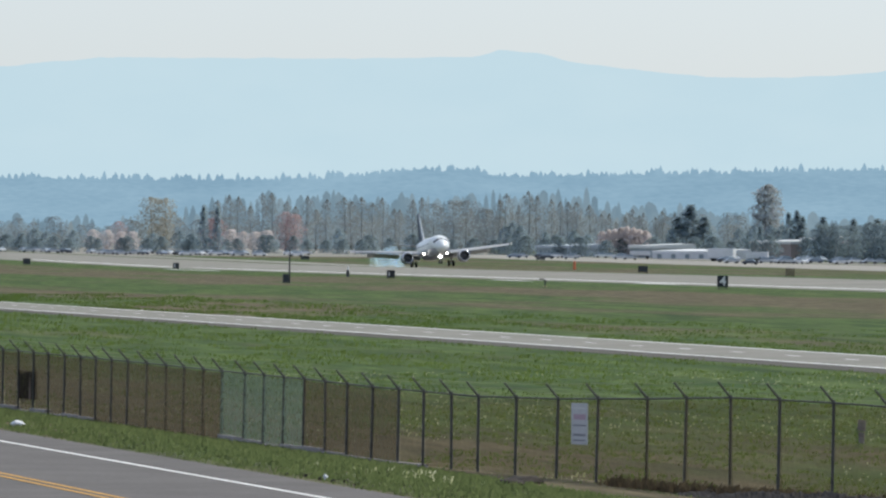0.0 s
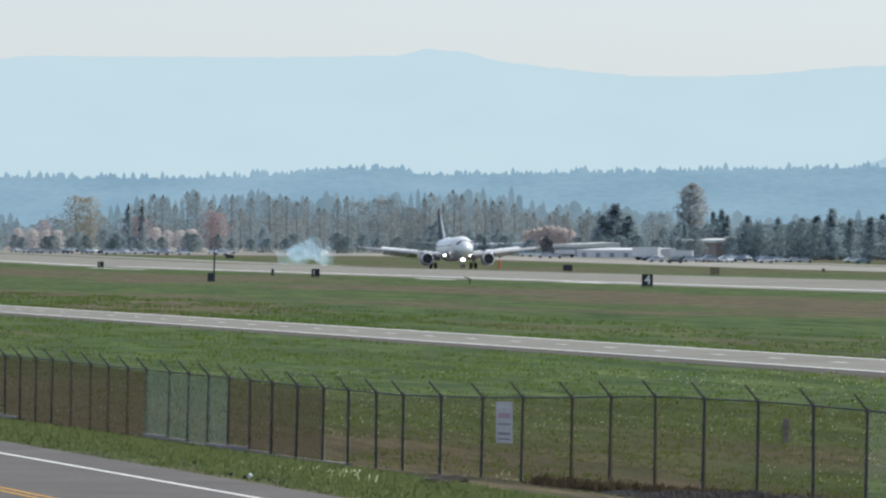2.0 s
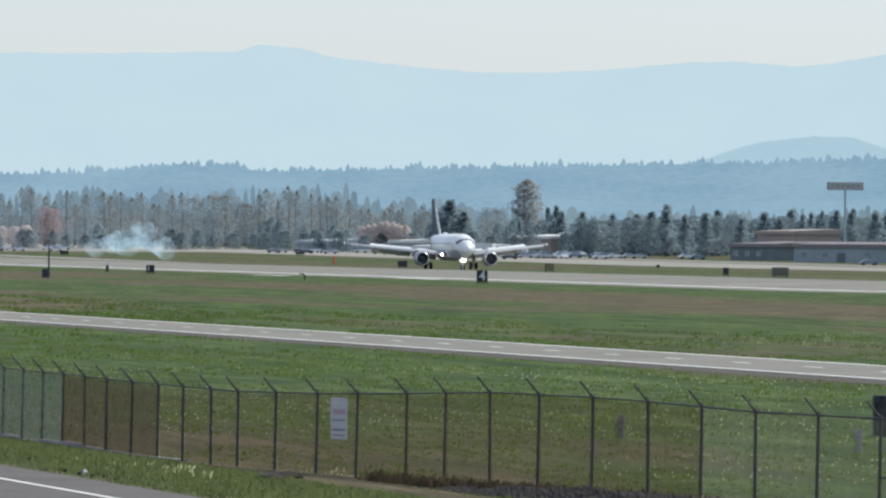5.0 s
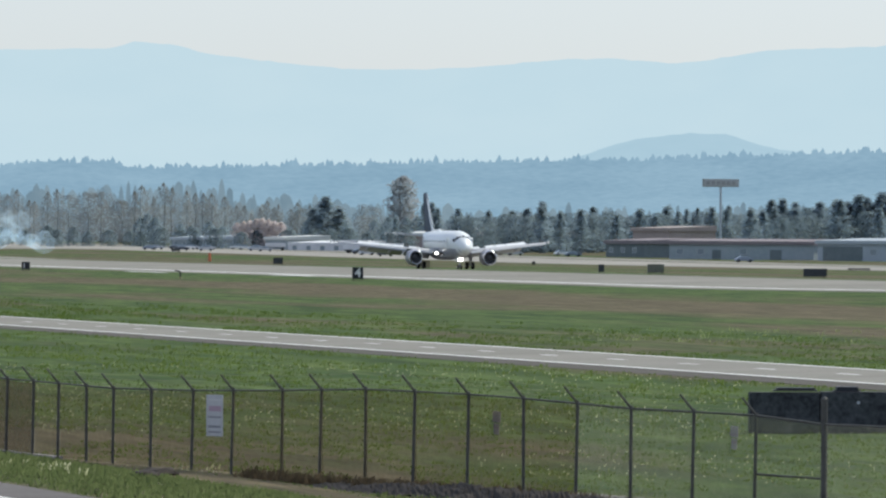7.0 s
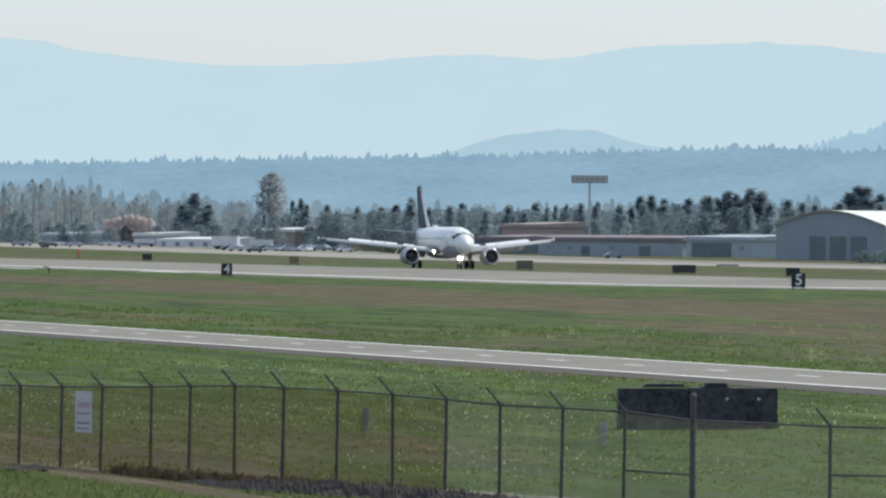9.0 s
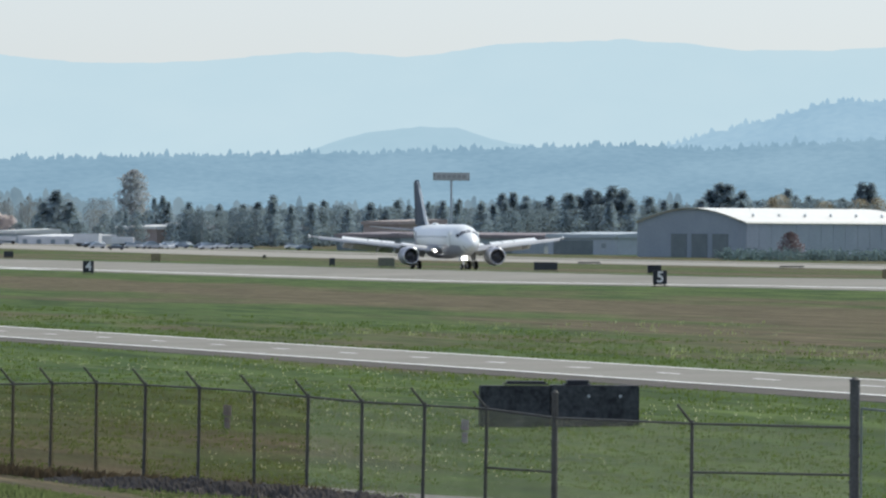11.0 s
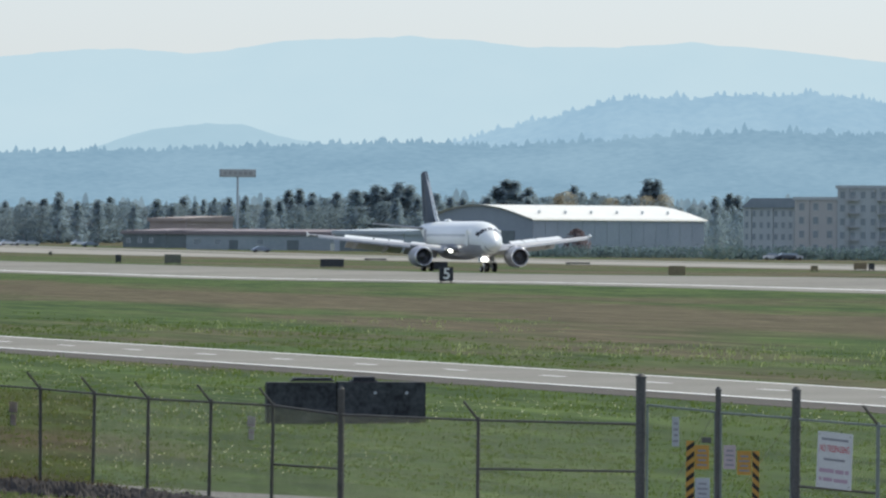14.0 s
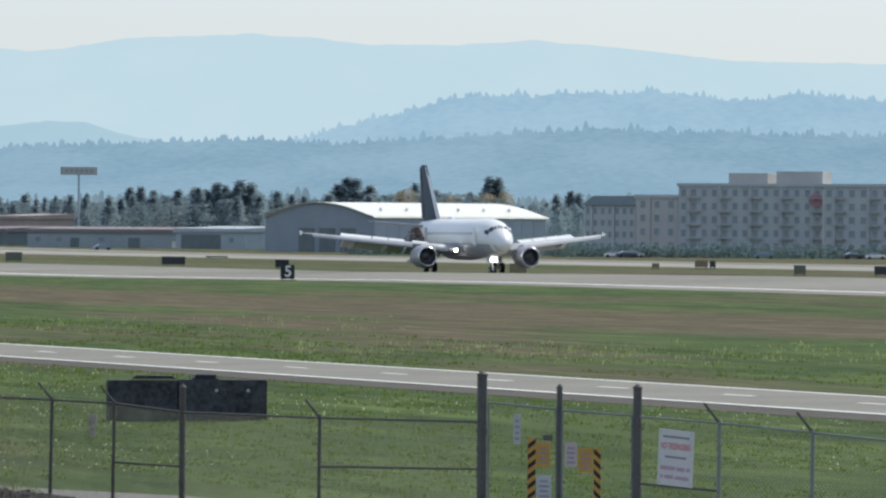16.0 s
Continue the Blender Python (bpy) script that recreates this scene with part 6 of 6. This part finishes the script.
        part("seat", bm, "rubber", t, "dark seat with headrest")
    for name, q in (("windscreen", ((-0.84, -0.9, 1.12), (0.84, -0.9, 1.12), (0.62, -0.24, 1.66), (-0.62, -0.24, 1.66))), ("rear_window", ((-0.8, 0.72, 1.14), (0.8, 0.72, 1.14), (0.62, 0.67, 1.64), (-0.62, 0.67, 1.64)))):
        bm = bmesh.new()
        loft(bm, [[Vector(p) for p in q], [Vector(p) + Vector((0, 0.008, 0)) for p in q]])
        part(name, bm, "glass", t).visible_shadow = False
    bm = bmesh.new()
    box(bm, -0.82, 0.82, -0.86, -0.55, 1.08, 1.12)
    part("dashboard", bm, "rubber", t)
    bm = bmesh.new()
    box(bm, -0.12, 0.12, -0.3, -0.27, 1.55, 1.61)
    part("rear_view_mirror", bm, "rubber", t)
    for s in (-0.4, 0.25):
        bm = bmesh.new()
        rod(bm, (s, -0.97, 1.14), (s + 0.55, -0.93, 1.15), 0.012, n=5)
        part("wiper", bm, "rubber", t)
    bm = bmesh.new()
    box(bm, -0.48, 0.48, -2.6, -2.5, 0.46, 0.74)
    gr = part("grille", bm, "sign_black", t, "black grille")
    for x in (-0.24, 0, 0.24):
        bm = bmesh.new()
        box(bm, x - 0.015, x + 0.015, -2.615, -2.6, 0.48, 0.72)
        part("grille_bar", bm, "sign_dark", gr)
    bm = bmesh.new()
    rod(bm, (0, -2.42, 0.86), (0, -2.39, 0.91), 0.05, 0.02, 10)
    part("hood_ornament", bm, "chrome", t, "small chrome hood ornament")
    shell("bumper", [[(x, -2.72 + abs(x) * 0.08, z) for z in (0.28, 0.45)] + [(x, -2.52, z) for z in (0.45, 0.28)] for x in (-0.92, -0.4, 0.4, 0.92)], "chrome", "chrome front bumper")
    return t


pickup = build_pickup()


# ---- verge clutter and grass ----
def tuft_field(name, spots, label, material, category="grass"):
    """Grass and weeds: each tuft is a few bent blades."""
    verts, faces = [], []
    for x, y, h, w, nb in spots:
        z = ground_z(x, y)
        for _ in range(nb):
            a = rng.random() * 6.28318
            r = w * rng.random()
            bx, by = x + r * math.cos(a), y + r * math.sin(a)
            c = rng.random() * 6.28318
            hw2 = 0.02 + 0.10 * h * rng.random()
            hh = h * rng.uniform(0.5, 1.1)
            lx, ly = rng.uniform(-0.5, 0.5) * hh, rng.uniform(-0.5, 0.5) * hh
            i = len(verts)
            dx, dy = -hw2 * abs(math.cos(c)), hw2 * math.sin(c)
            verts += [(bx - dx, by - dy, z - 0.03), (bx + dx, by + dy, z - 0.03), (bx + dx * 0.8 + lx * 0.4, by + dy * 0.8 + ly * 0.4, z + hh * 0.6), (bx + lx, by + ly, z + hh)]
            faces += [(i, i + 1, i + 2), (i, i + 2, i + 3)]
    me = bpy.data.meshes.new(name)
    me.from_pydata(verts, [], faces)
    me.materials.append(M[material])
    me.polygons.foreach_set("use_smooth", [True] * len(me.polygons))
    me.normals_split_custom_set_from_vertices([(0, 0, 1)] * len(me.vertices))
    ob = new(name, me)
    tagged(ob, label, category, kind="stuff")
    return ob


M["blades"] = leaf_mat("grass_blades", (0.07, 0.125, 0.028), (0.17, 0.225, 0.062))
M["weeds"] = leaf_mat("weed_leaves", (0.062, 0.1, 0.034), (0.17, 0.21, 0.09))
M["daisies"] = leaf_mat("white_flowers", (0.38, 0.42, 0.18), (0.75, 0.75, 0.6))
M["pale_weeds"] = leaf_mat("pale_weeds", (0.16, 0.23, 0.07), (0.46, 0.5, 0.3))
M["dry"] = leaf_mat("dry_stalks", (0.06, 0.05, 0.035), (0.15, 0.12, 0.08))
field = []
for _ in range(34000):
    u_ = rng.uniform(-120, 3480)
    near_ = STEP / float(np.interp(u_, *FENCE_S)) + 1.5
    d_ = near_ * (1 + 2.6 * rng.random() ** 1.5)
    p_ = rest(u_, d_)
    if p_.x > service(p_.y) - 7.6 or noise.noise((p_.x * 0.25, p_.y * 0.03, 9)) < -0.22:
        continue
    k_ = d_ / 250
    field.append((p_.x, p_.y, rng.uniform(0.05, 0.13) * k_, 0.25 * k_, 5))
tuft_field("meadow_grass", field, "short green grass between fence and service road", "blades")
flowers = []
for _ in range(6500):
    u_ = rng.uniform(-120, 3480)
    d_ = rng.uniform(STEP / float(np.interp(u_, *FENCE_S)) + 1.5, 380)
    p_ = rest(u_, d_)
    if p_.x > service(p_.y) - 7.6 or noise.noise((p_.x * 0.06, p_.y * 0.02, 4)) < -0.05:
        continue
    flowers.append((p_.x, p_.y, rng.uniform(0.04, 0.1), 0.04, 2))
tuft_field("meadow_flowers", flowers, "small pale flowers scattered in the grass", "daisies", "flowers")
verge = []
for _ in range(19000):
    u_ = rng.uniform(-80, 2000)
    df = STEP / float(np.interp(u_, *FENCE_S))
    p_ = rest(u_, df - 0.3 - 80 * rng.random())
    if p_.x < white_line(p_.y) + 2.1:
        continue
    verge.append((p_.x, p_.y, rng.uniform(0.03, 0.13), 0.35, 6))
tuft_field("verge_grass", verge, "rough green verge between road and fence", "weeds")
tall = []
for u_, v_, n_ in ((740, 846, 13), (700, 838, 10), (930, 852, 8), (70, 735, 14), (1000, 850, 10)):
    c_ = stand(u_, v_)
    for _ in range(n_):
        tall.append((c_.x + rng.gauss(0, 0.5), c_.y + rng.gauss(0, 2.2), rng.uniform(0.06, 0.17), 0.2, 4))
tuft_field("tall_weeds", tall, "tall pale flowering weeds on the verge", "daisies", "weeds")
dead = []
for _ in range(900):
    u_ = rng.uniform(1080, 1720)
    df = STEP / float(np.interp(u_, *FENCE_S))
    p_ = rest(u_, df - rng.uniform(0.2, 3.5))
    dead.append((p_.x, p_.y, rng.uniform(0.12, 0.35), 0.3, 5))
tuft_field("dry_brush", dead, "dark dry brush along the foot of the fence", "dry", "brush")
airfield = []
for u0_, u1_, v0_, v1_, n_ in ((1650, 2500, 598, 622, 120), (2300, 3400, 643, 668, 160), (2700, 3400, 655, 684, 70)):
    for _ in range(n_):
        p_ = stand(rng.uniform(u0_, u1_), rng.uniform(v0_, v1_))
        airfield.append((p_.x, p_.y, rng.uniform(0.08, 0.3), 0.6, 5))
turf = []
for _ in range(12000):
    y_ = 190 + 700 * rng.random() ** 1.4
    x_ = service(y_) + 5 + 26 * rng.random() ** 1.5
    if noise.noise((x_ * 0.2, y_ * 0.03, 5)) < -0.1:
        continue
    turf.append((x_, y_, rng.uniform(0.05, 0.13) * y_ / 300, 0.25 * y_ / 300, 5))
tuft_field("airfield_turf", turf, "short tufted green grass beyond the service road", "blades")
tuft_field("airfield_weeds", airfield, "clumps of pale weeds on the airfield turf", "pale_weeds", "weeds")


def soil_bank():
    """A low bank of dark broken soil along the foot of the fence."""
    bm = bmesh.new()
    rows_ = []
    u = 1180
    while u <= 1990:
        d = STEP / float(np.interp(u, *FENCE_S))
        f = math.sin(math.pi * (u - 1180) / 810) ** 0.5
        row = []
        for k in range(19):
            p = rest(u, d - 0.4 - k * 0.3)
            clod = noise.noise((p.x * 1.7, p.y * 0.9, 2)) + 0.7 * noise.noise((p.x * 5.1, p.y * 3.3, 5)) + 0.5 * noise.noise((p.x * 12, p.y * 8, 6))
            p.z += max(-0.02, f * 0.28 * math.sin(math.pi * k / 18) + 0.14 * f * clod) - 0.02
            row.append(bm.verts.new(p))
        rows_.append(row)
        u += 3
    for a, b in zip(rows_, rows_[1:]):
        for i in range(18):
            bm.faces.new((a[i], a[i + 1], b[i + 1], b[i]))
    tagged(part("soil_bank", bm, "soil"), "low bank of dark broken soil at the fence", "soil", kind="structure")


M["soil"] = mat("dark_soil", (0.018, 0.016, 0.014), (0.055, 0.045, 0.036), 1.4, fine=11, bump=0.8)
soil_bank()


def fence_drive():
    """The gravel drive inside the fence."""
    bm = bmesh.new()
    rows_ = []
    for u in range(1500, 3480, 30):
        d = STEP / float(np.interp(u, *FENCE_S))
        rows_.append([bm.verts.new(rest(u, d + a) + Vector((0, 0, 0.02))) for a in (-6.5 if u > 1960 else -0.2, 0.0, 3.0, 6.0 * min(1, (u - 1480) / 200))])
    for a, b in zip(rows_, rows_[1:]):
        for i in range(3):
            bm.faces.new((a[i], a[i + 1], b[i + 1], b[i]))
    tagged(part("gravel_drive", bm, "drive"), "pale gravel drive along the fence", "path", kind="structure")


M["drive"] = mat("pale_gravel", (0.16, 0.15, 0.14), (0.24, 0.225, 0.21), 0.5, fine=7, bump=0.5)
fence_drive()


def debris(name, label, u, v, w, h, material):
    """A crumpled lump lying on the verge."""
    p = stand(u, v)
    bm = bmesh.new()
    bmesh.ops.create_icosphere(bm, subdivisions=2, radius=1)
    for q in bm.verts:
        k = 1 + 0.35 * noise.noise(q.co * 1.8 + Vector((u, 0, 0)))
        q.co = Vector((q.co.x * w * k, q.co.y * w * 0.8 * k, max(-0.02, q.co.z * h * k + h * 0.5)))
    ob = part(name, bm, material)
    ob.location = p
    tagged(ob, label, "litter")


debris("litter_bag", "crumpled white bag lying on the verge", 34, 754, 0.22, 0.11, "white_wall")
debris("litter_scrap", "small white scrap on the road edge", 579, 850, 0.06, 0.09, "white_wall")
debris("brush_pile", "dark heap of brush at the fence", 930, 858, 0.55, 0.16, "soil")
debris("brush_pile", "dark heap of brush at the fence", 905, 860, 0.35, 0.12, "soil")
for k_ in range(7):
    debris("stone", "small dark stone on the road edge", 510 + 21 * k_ + rng.uniform(-8, 8), 838 + 3.6 * k_ + rng.uniform(-5, 5), rng.uniform(0.04, 0.09), 0.05, "soil")


# ---- tyre smoke ----
def smoke_mat():
    m = bpy.data.materials.new("tyre_smoke")
    m.use_nodes = True
    n, l = m.node_tree.nodes, m.node_tree.links
    bsdf = n["Principled BSDF"]
    bsdf.inputs["Base Color"].default_value = (0.62, 0.82, 0.95, 1)
    bsdf.inputs["Roughness"].default_value = 1.0
    bsdf.inputs["Specular IOR Level"].default_value = 0.0
    tr, mx = n.new("ShaderNodeBsdfTransparent"), n.new("ShaderNodeMixShader")
    tl, both = n.new("ShaderNodeBsdfTranslucent"), n.new("ShaderNodeAddShader")
    tl.inputs[0].default_value = (0.6, 0.82, 0.96, 1)
    l.new(bsdf.outputs[0], both.inputs[0])
    l.new(tl.outputs[0], both.inputs[1])
    mx.inputs[0].default_value = 0.05
    l.new(tr.outputs[0], mx.inputs[1])
    l.new(both.outputs[0], mx.inputs[2])
    l.new(mx.outputs[0], n["Material Output"].inputs[0])
    return m


M["smoke"] = smoke_mat()
smoke = new("tyre_smoke")
tagged(smoke, "thin bluish tyre smoke drifting over the runway", "smoke", kind="stuff")
smoke.location = (231, 0, 0)
PUFFS = []
puff_mesh = None
for k_ in range(20):
    if puff_mesh is None:
        bm = bmesh.new()
        bmesh.ops.create_icosphere(bm, subdivisions=3, radius=1)
        for q_ in bm.verts:
            q_.co *= 1 + 0.5 * noise.noise(q_.co * 1.6) + 0.35 * noise.noise(q_.co * 3.7)
        ob_ = part("puff", bm, "smoke", smoke, "", True)
        puff_mesh = ob_.data
    else:
        ob_ = new("puff", puff_mesh)
        ob_.parent = smoke
    s_ = rng.uniform(0.7, 2.0)
    ob_.scale = (s_ * 0.8, s_ * 1.8, s_ * rng.uniform(0.7, 1.1))
    ob_.visible_shadow = False
    PUFFS.append((ob_, rng.gauss(0, 1), rng.gauss(0, 1), abs(rng.gauss(0, 1)), rng.random()))


def motions():
    """What moves: the airliner on its roll-out, its spoilers, the pickup on the road and the tyre smoke."""
    rows = []
    for t, y, nose, bank in ROLL:
        rows.append((t, pose(235, y, ground_z(235, y) + 0.04 + 3.8 * math.sin(radians(bank)), -nose, -bank, 0)))
    walk(airliner, rows)
    for ob in SPOILERS:
        shut = ob.matrix_basis.copy()
        up = shut @ pose(0, 0, 0, 22, 0, 0)
        walk(ob, [(0.0, shut), (0.9, shut), (1.6, up), (16.0, up)])
    rows = []
    for t in (0.0, 4.0, 8.0, 12.0, 16.0):
        y = 133.8 + 29.7 * (3.2 - t)
        rows.append((t, pose(17.05 - 0.053 * (y - 133.8), y, -1.03, 0, 0, 3.0)))
    walk(pickup, rows)
    for ob, gx, gy, gz, late in PUFFS:
        rows = []
        for t in (0.0, 1.5, 3.5, 6.0, 10.0, 16.0):
            wide = 1.0 + 0.45 * t
            at = (2.2 - 0.35 * t + gx * 1.1 * wide, 1620 + 14 * late + 2 * t + gy * 5.0 * wide, 0.7 + gz * 1.2 * (1 + 0.28 * t) + 0.25 * t)
            rows.append((t, pose(*at, 0, 0, 10 * t * late)))
        walk(ob, rows)


ROLL = [(0.0, 1577.0, 3.2, 3.0), (0.5, 1546.5, 2.9, 2.3), (1.0, 1515.8, 2.4, 1.5), (1.5, 1486.0, 1.9, 0.9), (2.0, 1455.8, 1.3, 0.4), (2.5, 1426.2, 0.8, 0.1), (3.0, 1396.8, 0.4, 0), (4.0, 1341.4, 0, 0), (5.0, 1287.0, 0, 0),
        (6.0, 1234.6, 0, 0), (7.0, 1185.7, 0, 0), (8.0, 1138.6, 0, 0), (9.0, 1092.4, 0, 0), (10.0, 1048.2, 0, 0), (11.0, 1005.8, 0, 0), (12.0, 965.3, 0, 0), (13.0, 926.2, 0, 0), (14.0, 889.0, 0, 0), (15.0, 854.0, 0, 0), (16.0, 820.0, 0, 0)]
motions()
